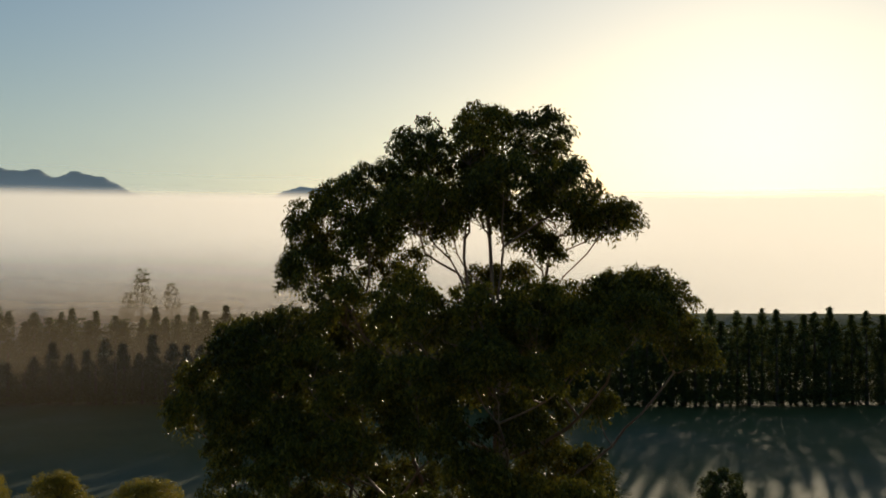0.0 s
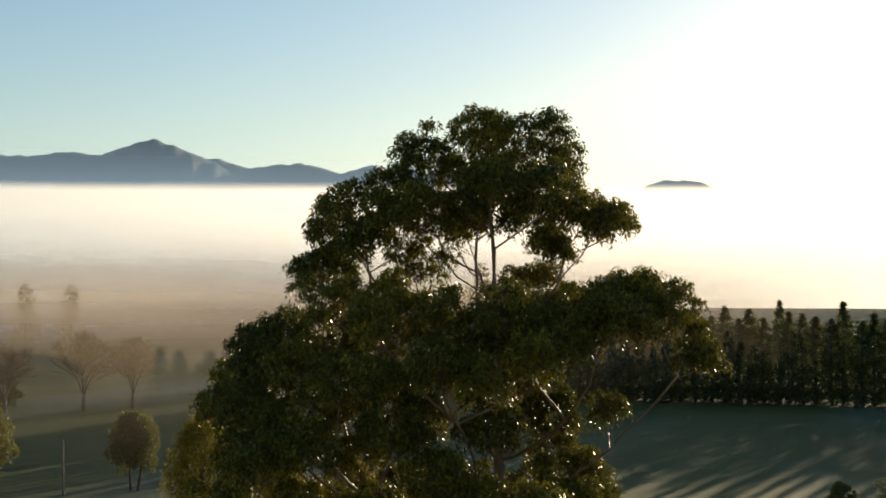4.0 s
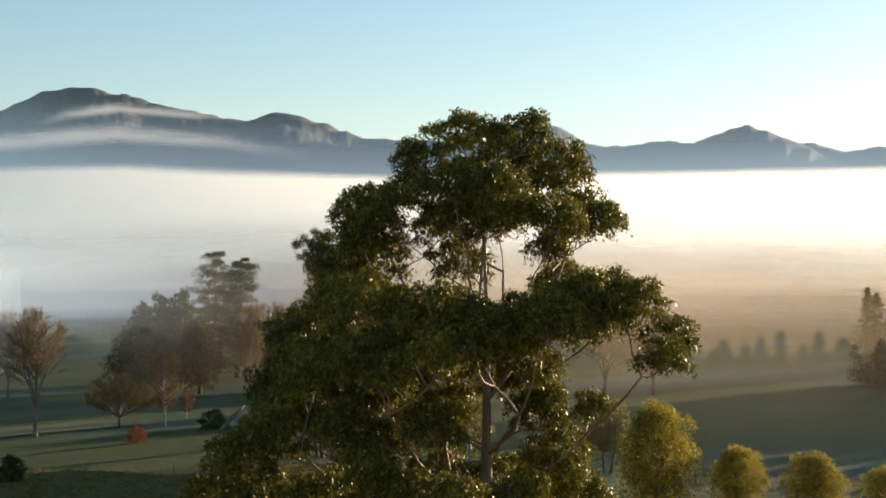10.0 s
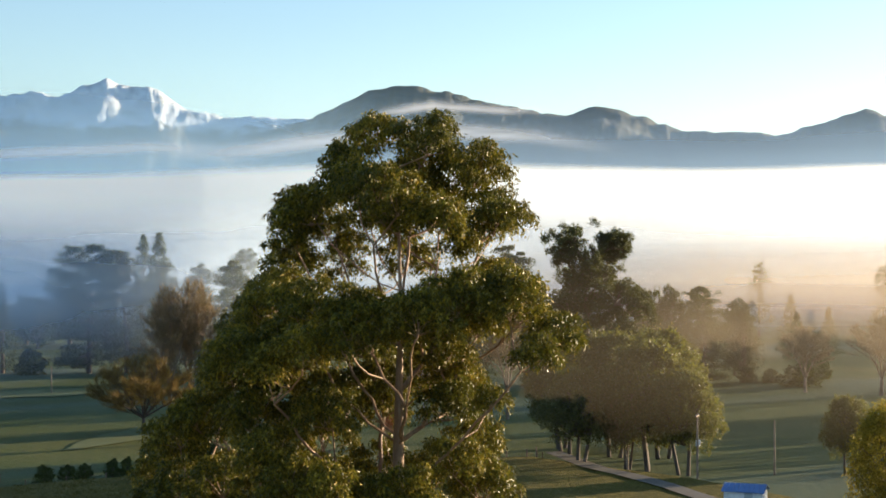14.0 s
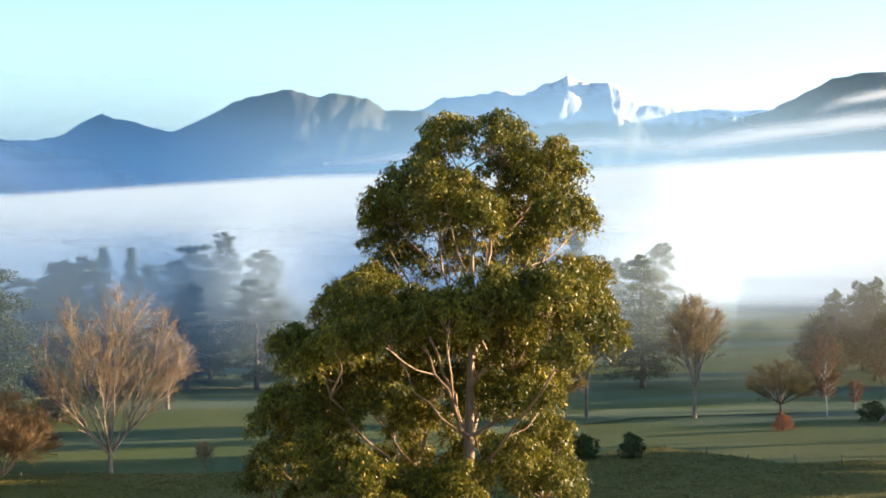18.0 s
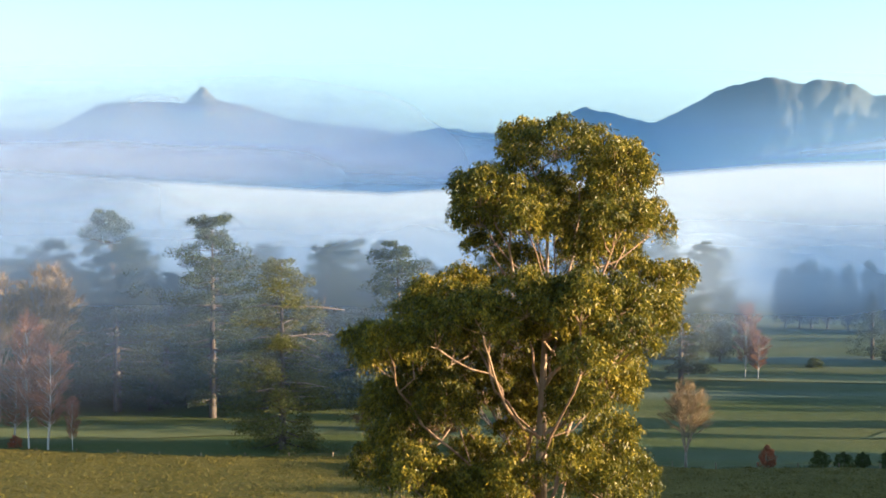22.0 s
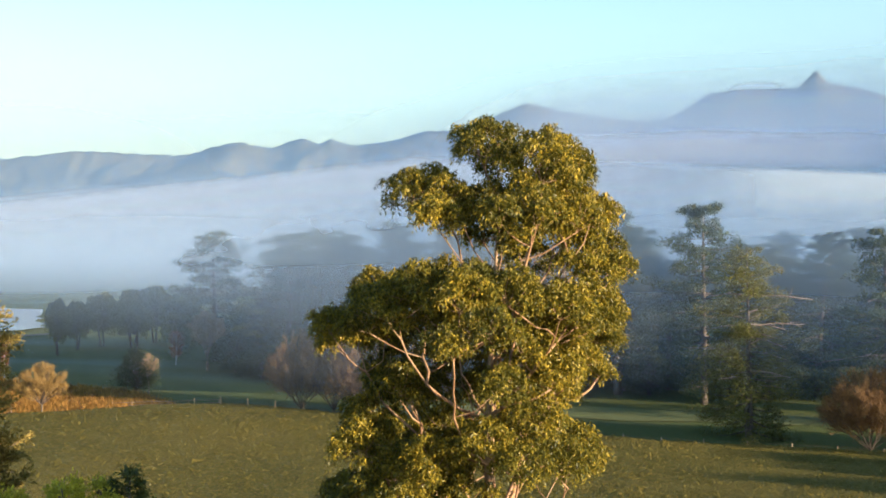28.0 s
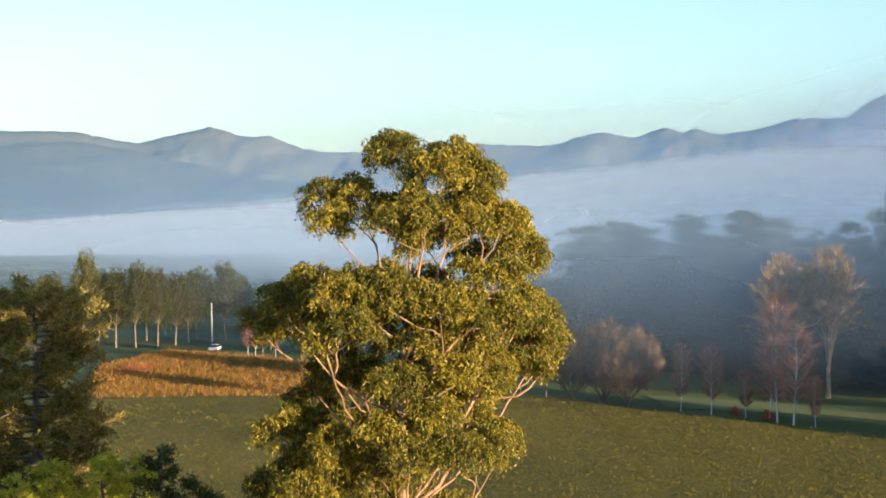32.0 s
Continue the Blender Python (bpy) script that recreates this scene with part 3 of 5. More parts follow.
def floor_fog(name, label, r0, r1, z, material, a0, a1):
    """A low sheet of fog lying over the valley floor, thickening outwards."""
    verts, faces, uvs, cols, rows_n = [], [], [], 60, 12
    for i in range(cols + 1):
        a = radians(a0 + (a1 - a0) * i / cols)
        for j in range(rows_n + 1):
            far = r1(a0 + (a1 - a0) * i / cols) - 15
            r = r0 + (far - r0) * (j / rows_n) ** 1.4
            verts.append((r * math.cos(a), r * math.sin(a), z + 0.004 * (r - r0)))
            uvs.append((i / cols, 1.0 - 0.92 * j / rows_n))
    m = rows_n + 1
    for i in range(cols):
        for j in range(rows_n):
            q = i * m + j
            faces.append((q, q + 1, q + m + 1, q + m))
    data = mesh_of(name, verts, faces, material, True)
    layer = data.uv_layers.new(name="UVMap")
    layer.data.foreach_set("uv", [c for p in data.polygons for vi in p.vertices for c in uvs[vi]])
    return tagged(new(name, data), label, "fog", kind="stuff")


LOW_FOG = fog_mat("valley_floor_fog", 1.0, 0.35, 0.98, WHITE_FOG, 0.006, 0.25, 1.0, 0.0, 0.4, 0.0, True, lean=0.03)
floor_fog("floor_fog", "white fog lying over the valley floor", 380, lambda a: 1240, 4.0, LOW_FOG, 84, 222)


# ------------------------------------------------------------------ paddock, reed bed, lake
PAD_AZ = (0, 90, 118, 130, 136, 142, 148, 156, 164, 176, 189, 198, 204, 211, 216, 222, 231, 250, 300, 360)
PAD_R = (150, 120, 128, 150, 164, 155, 170, 150, 144, 150, 152, 168, 180, 200, 196, 193, 196, 190, 170, 150)


def edge(a):
    return float(np.interp(a % 360, PAD_AZ, PAD_R)) + 1.2 * noise.noise((a * 0.3, 0, 0))


def lifted(x, y):
    """Height of the paddock's terrace, which ends in a low grassy bank."""
    a = math.degrees(math.atan2(y, x))
    d = edge(a) - math.hypot(x, y)
    s = min(1.0, max(0.0, d / 2.5))
    bumps = 0.16 * noise.noise((x * 0.22, y * 0.22, 1.0)) + 0.08 * noise.noise((x * 0.7, y * 0.7, 4.0))
    return lie(x, y) - 0.15 + 1.15 * s * s * (3 - 2 * s) + bumps * s


def pad_mat():
    m, n, l, b = nodes_of("paddock_grass")
    big = noise_node(n, l, 0.03, 4.0, 0.55)
    tuft = noise_node(n, l, 1.3, 6.0, 0.7)
    fine = noise_node(n, l, 5.0, 4.0, 0.7)
    v = calc(n, l, "ADD", calc(n, l, "MULTIPLY", big, 0.55), calc(n, l, "MULTIPLY", tuft, 0.45))
    col = ramp(n, l, v, ((0.32, (0.08, 0.08, 0.011)), (0.47, (0.145, 0.13, 0.017)), (0.58, (0.21, 0.168, 0.027)), (0.72, (0.27, 0.2, 0.04))))
    clump = noise_node(n, l, 2.1, 3.0, 0.6)
    col = mixc(n, l, calc(n, l, "MULTIPLY_ADD", clump, 4.0, -1.95, clamp=True), col, (0.33, 0.235, 0.06))
    col = mixc(n, l, calc(n, l, "MULTIPLY_ADD", fine, 2.0, -0.78, clamp=True), col, (0.04, 0.042, 0.012))
    l.new(col, b.inputs["Base Color"])
    b.inputs["Roughness"].default_value = 0.9
    b.inputs["Specular IOR Level"].default_value = 0.15
    bp = n.new("ShaderNodeBump")
    bp.inputs["Strength"].default_value, bp.inputs["Distance"].default_value = 1.0, 0.7
    l.new(calc(n, l, "ADD", calc(n, l, "ADD", tuft, clump), calc(n, l, "MULTIPLY", fine, 0.5)), bp.inputs["Height"])
    l.new(bp.outputs[0], b.inputs["Normal"])
    return m


def paddock():
    verts, faces, seg, us = [(0, 0, lifted(0, 0))], [], 360, [0.03 * k for k in range(1, 28)] + [0.86, 0.89, 0.92, 0.945, 0.965, 0.98, 0.988, 0.994, 1.0]
    for u in us:
        for s in range(seg):
            a = 360 * s / seg
            r = edge(a) * u
            x, y = r * math.cos(radians(a)), r * math.sin(radians(a))
            verts.append((x, y, lifted(x, y)))
    for s in range(seg):
        faces.append((0, 1 + s, 1 + (s + 1) % seg))
    for k in range(len(us) - 1):
        for s in range(seg):
            s1 = (s + 1) % seg
            faces.append((1 + k * seg + s, 1 + (k + 1) * seg + s, 1 + (k + 1) * seg + s1, 1 + k * seg + s1))
    tagged(new("paddock", mesh_of("paddock", verts, faces, pad_mat(), True)), "rough olive pasture ending in a low grassy bank", "ground", kind="structure")
    rng = np.random.default_rng(3)
    pts = []
    while len(pts) < 34000:
        a, u = rng.uniform(138, 236), rng.uniform(0.25, 0.995) ** 0.6
        x, y = edge(a) * u * math.cos(radians(a)), edge(a) * u * math.sin(radians(a))
        if noise.noise((x * 0.3, y * 0.3, 6.0)) + 0.5 * noise.noise((x * 0.05, y * 0.05, 2.0)) > rng.uniform(-0.55, 0.5):
            pts.append((x, y, lifted(x, y) - 0.03))
    c = np.repeat(np.array(pts), 6, axis=0)
    c[:, :2] += rng.normal(size=(len(c), 2)) * 0.17
    b = blades(rng, c, 0.26, 0.075, -0.75)
    tagged(new("pasture_tufts", mesh_np("pasture_tufts", b, 4, GRASS)), "yellowing tufts of rough pasture grass", "grass", kind="stuff")


def in_poly(x, y, poly):
    r = False
    for (x0, y0), (x1, y1) in zip(poly, poly[1:] + poly[:1]):
        if (y0 > y) != (y1 > y) and x < (x1 - x0) * (y - y0) / (y1 - y0) + x0:
            r = not r
    return r


def flat_sheet(name, label, poly, z, material, category, wob=1.5, kind="structure", smooth_z=True):
    """A field of uneven outline laid on the ground."""
    pts = []
    for (x0, y0), (x1, y1) in zip(poly, poly[1:] + poly[:1]):
        for k in range(8):
            u = k / 8
            x, y = x0 + (x1 - x0) * u, y0 + (y1 - y0) * u
            pts.append((x + wob * noise.noise((x * 0.1, y * 0.1, 2)), y + wob * noise.noise((x * 0.1, y * 0.1, 7))))
    cx, cy = sum(p[0] for p in pts) / len(pts), sum(p[1] for p in pts) / len(pts)
    verts, faces, rings = [(cx, cy, (lie(cx, cy) if smooth_z else 0) + z)], [], 10
    for k in range(1, rings + 1):
        for x, y in pts:
            X, Y = cx + (x - cx) * k / rings, cy + (y - cy) * k / rings
            verts.append((X, Y, (lie(X, Y) if smooth_z else 0) + z))
    m = len(pts)
    for s in range(m):
        faces.append((0, 1 + s, 1 + (s + 1) % m))
    for k in range(rings - 1):
        for s in range(m):
            faces.append((1 + k * m + s, 1 + (k + 1) * m + s, 1 + (k + 1) * m + (s + 1) % m, 1 + k * m + (s + 1) % m))
    data = mesh_of(name, verts, faces, material, True)
    bm = bmesh.new()
    bm.from_mesh(data)
    bmesh.ops.recalc_face_normals(bm, faces=bm.faces)
    if sum(f.normal.z for f in bm.faces) < 0:
        bmesh.ops.reverse_faces(bm, faces=bm.faces)
    bm.to_mesh(data)
    bm.free()
    return tagged(new(name, data), label, category, kind=kind)


REED_POLY = [(-126, -154), (-136, -143), (-150, -123), (-172, -110), (-186, -128), (-201, -172), (-200, -204), (-172, -194), (-146, -172)]
LAKE_POLY = [(-288, -252), (-304, -245), (-328, -240), (-352, -262), (-412, -300), (-420, -338), (-372, -322), (-320, -285)]


# ------------------------------------------------------------------ the tall eucalypt
# leafy boughs of the crown, from the top down: x, y, z, radius
CROWN_TOP = (
    (1.7, -2.1, 29.7, 0.9), (3.0, -0.9, 28.9, 0.8), (2.9, 1.2, 29.0, 0.7),
    (-0.4, -0.6, 31.4, 1.0), (1.0, 0.2, 31.2, 1.1), (-0.8, 1.4, 31.0, 1.0), (-2.0, -0.4, 30.8, 1.1), (1.0, 2.0, 30.4, 1.1), (-2.0, 1.8, 30.4, 0.8),
    (-0.4, 2.4, 30.4, 1.0), (-3.2, 0.6, 29.8, 1.1), (0.2, -1.8, 29.8, 1.1), (1.4, -1.2, 29.4, 1.1), (-0.8, 2.0, 29.4, 1.1), (-2.0, -1.8, 29.2, 1.1),
    (-4.2, -0.6, 29.2, 1.1), (-0.4, -0.2, 29.2, 1.1), (1.8, 2.0, 29.0, 1.1), (-1.8, 3.0, 29.0, 0.8), (-2.2, 1.6, 29.0, 1.1), (0.6, 3.0, 28.8, 1.0),
    (-3.4, 2.0, 28.8, 1.0), (-5.0, 1.0, 28.8, 1.0), (-3.4, -1.4, 28.4, 1.0), (1.2, 1.2, 28.2, 0.8),
)
CROWN_NECK = (
    (-5.2, 1.6, 27.8, 1.1), (-3.2, 2.6, 27.6, 1.1), (-5.0, -0.4, 27.6, 1.1), (-0.4, 4.0, 27.6, 0.8), (0.4, 3.2, 27.2, 1.1), (-2.4, -2.4, 27.0, 1.1),
    (-4.0, -1.8, 27.0, 1.0), (-0.6, -3.4, 27.0, 0.8), (3.4, 0.4, 26.6, 1.1), (3.8, -1.0, 26.6, 1.1), (3.4, 1.6, 26.6, 1.1), (4.4, 0.4, 26.6, 1.1),
    (1.0, -3.6, 26.4, 1.1), (1.4, 1.4, 26.4, 1.1), (2.0, 2.8, 26.4, 1.1), (0.8, -2.0, 26.4, 1.1), (3.6, -2.2, 26.4, 1.0), (2.4, -0.2, 26.4, 1.1),
    (-2.0, -3.2, 26.2, 1.1), (0.2, 2.8, 26.2, 1.1), (-4.2, 2.0, 26.2, 1.1), (-5.8, -1.4, 26.0, 1.1),
)
SHOULDERS = (
    (-5.6, 1.4, 26.0, 1.1), (2.2, -3.4, 26.0, 1.1), (-2.6, 2.6, 25.8, 1.1), (1.2, -0.2, 25.8, 1.1), (-1.2, 3.4, 25.8, 0.8), (-0.8, 2.0, 25.6, 1.1),
    (5.0, 1.6, 25.6, 0.8), (-6.8, -0.4, 25.6, 1.0), (-7.2, 1.0, 25.4, 1.1), (-0.6, -4.0, 25.4, 1.1), (-4.8, -2.4, 25.4, 1.1), (2.0, -4.8, 25.4, 0.8),
    (-0.2, -5.4, 25.4, 0.8), (5.4, 0.4, 25.2, 0.8), (0.8, -5.2, 25.2, 0.8), (-2.0, -4.6, 25.2, 0.8), (-4.6, 2.2, 25.0, 1.1), (0.4, 1.2, 25.0, 1.0),
    (-3.4, -3.6, 24.8, 1.1), (-6.0, 2.2, 24.8, 0.8), (-8.2, 1.0, 24.6, 0.8), (-6.2, 1.0, 24.4, 1.0),
)
MIDDLE = (
    (-1.4, 2.4, 24.2, 1.1), (-6.2, -2.0, 24.2, 1.0), (2.8, 1.0, 24.2, 0.6), (-7.2, -0.6, 24.0, 1.1), (-3.2, 1.6, 24.0, 1.1), (0.0, 2.0, 24.0, 1.0),
    (0.4, -3.0, 23.8, 1.1), (-5.4, 2.2, 23.8, 0.6), (-8.4, 0.4, 23.8, 0.8), (1.2, 0.8, 23.6, 1.1), (-5.2, -2.8, 23.6, 1.1), (-1.6, -4.0, 23.6, 1.1),
    (-4.6, 0.6, 23.6, 1.1), (-7.4, 1.0, 23.6, 0.6), (-2.6, 1.2, 23.2, 1.1), (-6.8, -1.2, 23.0, 1.1), (-3.8, -4.6, 23.0, 1.1), (1.0, 1.8, 22.6, 1.0),
    (-5.6, -0.2, 22.6, 0.8), (-5.2, -4.4, 22.4, 1.0), (-6.4, -2.4, 22.4, 1.1), (-0.4, -4.4, 22.2, 1.1),
)
SKIRT = (
    (2.0, 0.4, 22.2, 1.1), (2.0, -3.8, 22.0, 1.1), (-4.0, 0.0, 22.0, 1.1), (2.2, -1.4, 21.6, 1.1), (-6.6, -4.0, 21.4, 1.1), (-2.0, -4.8, 21.4, 1.1),
    (0.6, -4.2, 21.4, 1.1), (0.4, 2.4, 21.2, 1.1), (-7.2, -1.6, 21.2, 1.1), (-4.0, -5.0, 21.2, 1.0), (-2.8, 1.4, 21.2, 1.1), (-5.4, 0.0, 21.2, 1.0),
    (2.0, 1.6, 21.2, 1.0), (-1.4, 2.4, 21.2, 1.0), (-4.2, -3.4, 21.2, 1.1), (-5.4, -5.0, 21.2, 0.8), (-1.4, -2.8, 21.0, 1.1), (-4.6, 1.4, 21.0, 0.8),
    (2.0, -2.6, 21.0, 1.1), (0.0, -1.4, 21.0, 1.1), (-3.2, -1.6, 21.0, 1.1),
)


def tube(points, radii, sides=6):
    """Corners and quads of a tapering limb along points."""
    verts, faces = [], []
    pts = [Vector(p) for p in points]
    for i, p in enumerate(pts):
        d = (pts[min(i + 1, len(pts) - 1)] - pts[max(i - 1, 0)]).normalized()
        ax = d.orthogonal().normalized()
        # keep the rings from twisting
        ref = Vector((0.31, 0.95, 0.1))
        ax = (ref - d * ref.dot(d)).normalized() if abs(ref.dot(d)) < 0.97 else ax
        ay = d.cross(ax)
        for s in range(sides):
            a = 2 * math.pi * s / sides
            verts.append(p + (ax * math.cos(a) + ay * math.sin(a)) * radii[i])
    for i in range(len(pts) - 1):
        for s in range(sides):
            s1 = (s + 1) % sides
            faces.append((i * sides + s, i * sides + s1, (i + 1) * sides + s1, (i + 1) * sides + s))
    faces.append(tuple((len(pts) - 1) * sides + s for s in range(sides)))
    return verts, faces


def join_tubes(name, tubes, material):
    verts, faces = [], []
    for v, f in tubes:
        o = len(verts)
        verts.extend(v)
        faces.extend(tuple(i + o for i in q) for q in f)
    return mesh_of(name, verts, faces, material, True)


def blades(rng, centres, length, width, droop=0.7, spread=1.0):
    """Four-cornered leaves at centres: hanging by droop (0 any way, 1 straight down). Returns an array (n, 4, 3)."""
    c = np.asarray(centres, dtype=np.float64)
    k = len(c)
    d = rng.normal(size=(k, 3)) * spread
    d /= np.linalg.norm(d, axis=1, keepdims=True) + 1e-9
    d = d * (1 - droop) + np.array([0, 0, -1.0]) * droop
    d /= np.linalg.norm(d, axis=1, keepdims=True) + 1e-9
    s = np.cross(d, rng.normal(size=(k, 3)))
    s /= np.linalg.norm(s, axis=1, keepdims=True) + 1e-9
    ln = (length * rng.uniform(0.65, 1.3, k))[:, None]
    wd = (width * rng.uniform(0.7, 1.25, k))[:, None]
    mid = c + d * ln * 0.42
    return np.stack([c, mid + s * wd * 0.5, c + d * ln, mid - s * wd * 0.5], axis=1)


def clump_points(rng, centre, radius, sprays, per, squash=0.85, cap=0.0, loose=0.12):
    """Leaf places in sprays that hang on a clump's outside; cap leaves the underside bare."""
    d = rng.normal(size=(sprays, 3))
    d[:, 2] += cap
    d /= np.linalg.norm(d, axis=1, keepdims=True)
    r = radius * rng.uniform(0.3, 1.0, sprays) ** 0.4
    tips = np.array(centre) + d * r[:, None] * np.array([1, 1, squash])
    off = rng.normal(size=(sprays, per, 3)) * radius * np.array([loose, loose, 1.3 * loose])
    off[:, :, 2] -= 0.06
    return (tips[:, None, :] + off).reshape(-1, 3)


def hanging_sprays(rng, starts, length, leaf, width, per):
    """Leaves along short strands that leave their starts outwards and then hang down. starts: places and outward ways."""
    at, way = starts
    k = len(at)
    u = (np.arange(per) + 0.5) / per
    ln = length * rng.uniform(0.55, 1.35, (k, 1, 1))
    u = u[None, :, None] * np.ones((k, 1, 1))
    pts = at[:, None, :] + way[:, None, :] * ln * 0.55 * np.sqrt(u) + np.array([0, 0, -1.0]) * ln * (0.75 * u * u - 0.06)
    pts = pts + rng.normal(size=pts.shape) * 0.045
    return blades(rng, pts.reshape(-1, 3), leaf, width, 0.5)


def tall_eucalypt():
    rng = np.random.default_rng(7)
    tree = thing("eucalyptus_tree", "tall eucalyptus with pale peeling trunk and olive green hanging leaves", "tree")
    boughs = [(x, y, z + (rng.uniform(-0.4, 0.25) if z < 28 else 0.1), r * rng.uniform(0.85, 1.08)) for tier in (CROWN_TOP, CROWN_NECK, SHOULDERS, MIDDLE, SKIRT) for x, y, z, r in tier]
    # lower crown, at and below the edge of what the walk shows
    for k in range(26):
        a, u = k * 2.4, (k * 0.618) % 1.0
        r, z = 2.2 + 3.4 * ((k * 0.37) % 1.0), 19.9 - 8.5 * u * u
        boughs.append((r * math.cos(a) - 1.6, r * math.sin(a) - 0.8, z, 1.1))
    # the clumps that make up a bough: its domed top and its outside, with a few beneath
    clumps = []
    for q in boughs:
        c, r = Vector(q[:3]), q[3]
        out = Vector((q[0] + 0.8, q[1] + 0.4, 0.0))
        out = out.normalized() if out.length > 0.2 else Vector((0, 0, 1))
        n = int(4.0 + 5.6 * r * r)
        for k in range(n):
            u = 1 - 1.6 * (k + 0.5) / n
            a = k * 2.399 + rng.uniform(0, 0.9)
            d = Vector((math.sqrt(1 - u * u) * math.cos(a), math.sqrt(1 - u * u) * math.sin(a), u))
            d = (d + out * 0.3 + Vector((0, 0, 0.22))).normalized()
            size = rng.uniform(0.24, 0.46) * (0.7 + 0.3 * r)
            p = c + d * max(0.1, r - 0.55 * size) * rng.uniform(0.75, 1.1)
            clumps.append((p, size, c))
    # trunk: slightly bowed, running up into one of the leaders
    nodes, parent = [], []
    path = [(0.25, 0.1, -0.4), (0.2, 0.05, 3), (0.1, 0.0, 7), (0.0, -0.05, 11), (-0.05, -0.1, 15), (0.0, -0.1, 19), (0.0, -0.1, 21), (0.03, -0.1, 22.5), (0.0, -0.06, 24), (-0.02, 0.0, 25.4), (-0.12, 0.08, 27), (-0.2, 0.1, 28.6), (-0.3, 0.0, 30.0)]
    for i, p in enumerate(path):
        nodes.append(Vector(p))
        parent.append(i - 1)

    def grow(prev, end, bow, wig):
        """A chain of nodes from the node prev to end, bowed outwards and a little crooked."""
        a = nodes[prev].copy()
        n = max(2, int((end - a).length / 0.55))
        side = Vector((rng.normal(), rng.normal(), 0.0)) * wig * (end - a).length
        for s in range(1, n + 1):
            u = s / n
            p = a.lerp(end, u) + side * math.sin(math.pi * u) - Vector((0, 0, bow * (end - a).length)) * math.sin(math.pi * u)
            if s < n:
                p += Vector((rng.normal(), rng.normal(), rng.normal())) * 0.05
            nodes.append(p)
            parent.append(prev)
            prev = len(nodes) - 1
        return prev

    def spread_out(some, n):
        """n of the boughs, far apart from one another."""
        got = [max(some, key=lambda q: q[2])]
        while len(got) < n:
            got.append(max(some, key=lambda q: min((q[0] - g[0]) ** 2 + (q[1] - g[1]) ** 2 + (q[2] - g[2]) ** 2 for g in got)))
        return got

    def fork_at(z):
        return min(range(len(path)), key=lambda i: abs(path[i][2] - z))
    # leaders that fan up into the top, then the long limbs of the middle and the skirt
    for k, q in enumerate(spread_out([q for q in boughs if q[2] > 28.4 and math.hypot(q[0], q[1]) > 1.2], 8)):
        grow(fork_at((24, 25.4, 25.4, 27)[k % 4]), Vector(q[:3]) * 0.94 + Vector((0, 0, q[2] * 0.05)), 0.09, 0.04)
    for q in spread_out([q for q in boughs if 23.2 < q[2] < 27.6 and math.hypot(q[0], q[1]) > 3.0], 10):
        grow(fork_at(22.5 if q[2] > 26 else 21 if q[2] > 25 else 19), Vector((q[0] * 0.9, q[1] * 0.9, q[2] - 0.4)), 0.1, 0.05)
    for q in spread_out([q for q in boughs if 20.0 < q[2] < 23.2 and math.hypot(q[0], q[1]) > 2.2], 10):
        grow(fork_at(19 if q[2] > 22 else 15), Vector((q[0] * 0.9, q[1] * 0.9, q[2] - 0.4)), 0.08, 0.05)
    scaffold, tips = len(nodes), {}
    for q in sorted(boughs, key=lambda q: math.hypot(q[0], q[1]) + abs(q[2] - 24) * 0.1):
        end, hz = Vector(q[:3]) - Vector((0, 0, 0.35 * q[3])), math.hypot(q[0], q[1])
        best, cost = 1, 1e9
        for i, nd in enumerate(nodes):
            d = end - nd
            ln = d.length
            if i == 0 or ln < 0.1:
                continue
            rise, out = d.z / ln, math.hypot(nd.x, nd.y)
            c = ln + 3.5 * max(0.0, 0.45 - rise) * ln + (1.5 if out > hz + 0.5 else 0.0) + (0.9 if i < len(path) else 0.0) + (4.0 * max(0.0, rise - 0.88) * ln if i >= len(path) else 0.0)
            if c < cost:
                best, cost = i, c
        tips[q] = grow(best, end, 0.05, 0.06)
    hubs = {tuple(Vector(q[:3])): tips[q] for q in boughs}
    for p, size, c in clumps:
        grow(hubs[tuple(c)], p - Vector((0, 0, 0.3 * size)), -0.06, 0.05)
    load, kids = [0.0] * len(nodes), [[] for _ in nodes]
    for i in range(len(nodes) - 1, 0, -1):
        kids[parent[i]].append(i)
    for i in range(len(nodes) - 1, -1, -1):
        load[i] += 1.0 if not kids[i] else 0.0
        if parent[i] >= 0:
            load[parent[i]] += load[i]
    rad = [0.0056 * q ** 0.545 + 0.004 for q in load]
    part("trunk", join_tubes("trunk", [tube([nodes[i] for i in range(len(path))], [max(rad[i], 0.05) * (1.35 if i == 0 else 1.0) for i in range(len(path))], 14)], EUC_BARK), None, tree,
         "smooth cream trunk with strips of brown bark")

    def chain(i):
        pts, rr = [nodes[parent[i]], nodes[i]], [rad[i] * 1.05, rad[i]]
        rest = []
        while kids[i]:
            ks = sorted(kids[i], key=lambda k: -load[k])
            rest.extend(ks[1:])
            i = ks[0]
            pts.append(nodes[i])
            rr.append(rad[i])
        return (pts, rr), rest
    # limbs: every chain that leaves the trunk, with its branches
    for i in range(len(path)):
        for k in kids[i]:
            if k < len(path):
                continue
            tubes, todo = [], [k]
            while todo:
                (pts, rr), rest = chain(todo.pop())
                todo.extend(rest)
                tubes.append(tube(pts, rr, 8 if rr[0] > 0.05 else 5 if rr[0] > 0.02 else 4))
            part("limb", join_tubes("limb", tubes, EUC_BARK), None, tree)
    # foliage: each bough a cluster of domed clumps, every clump made of sprays that arch out and hang
    by_bough = {}
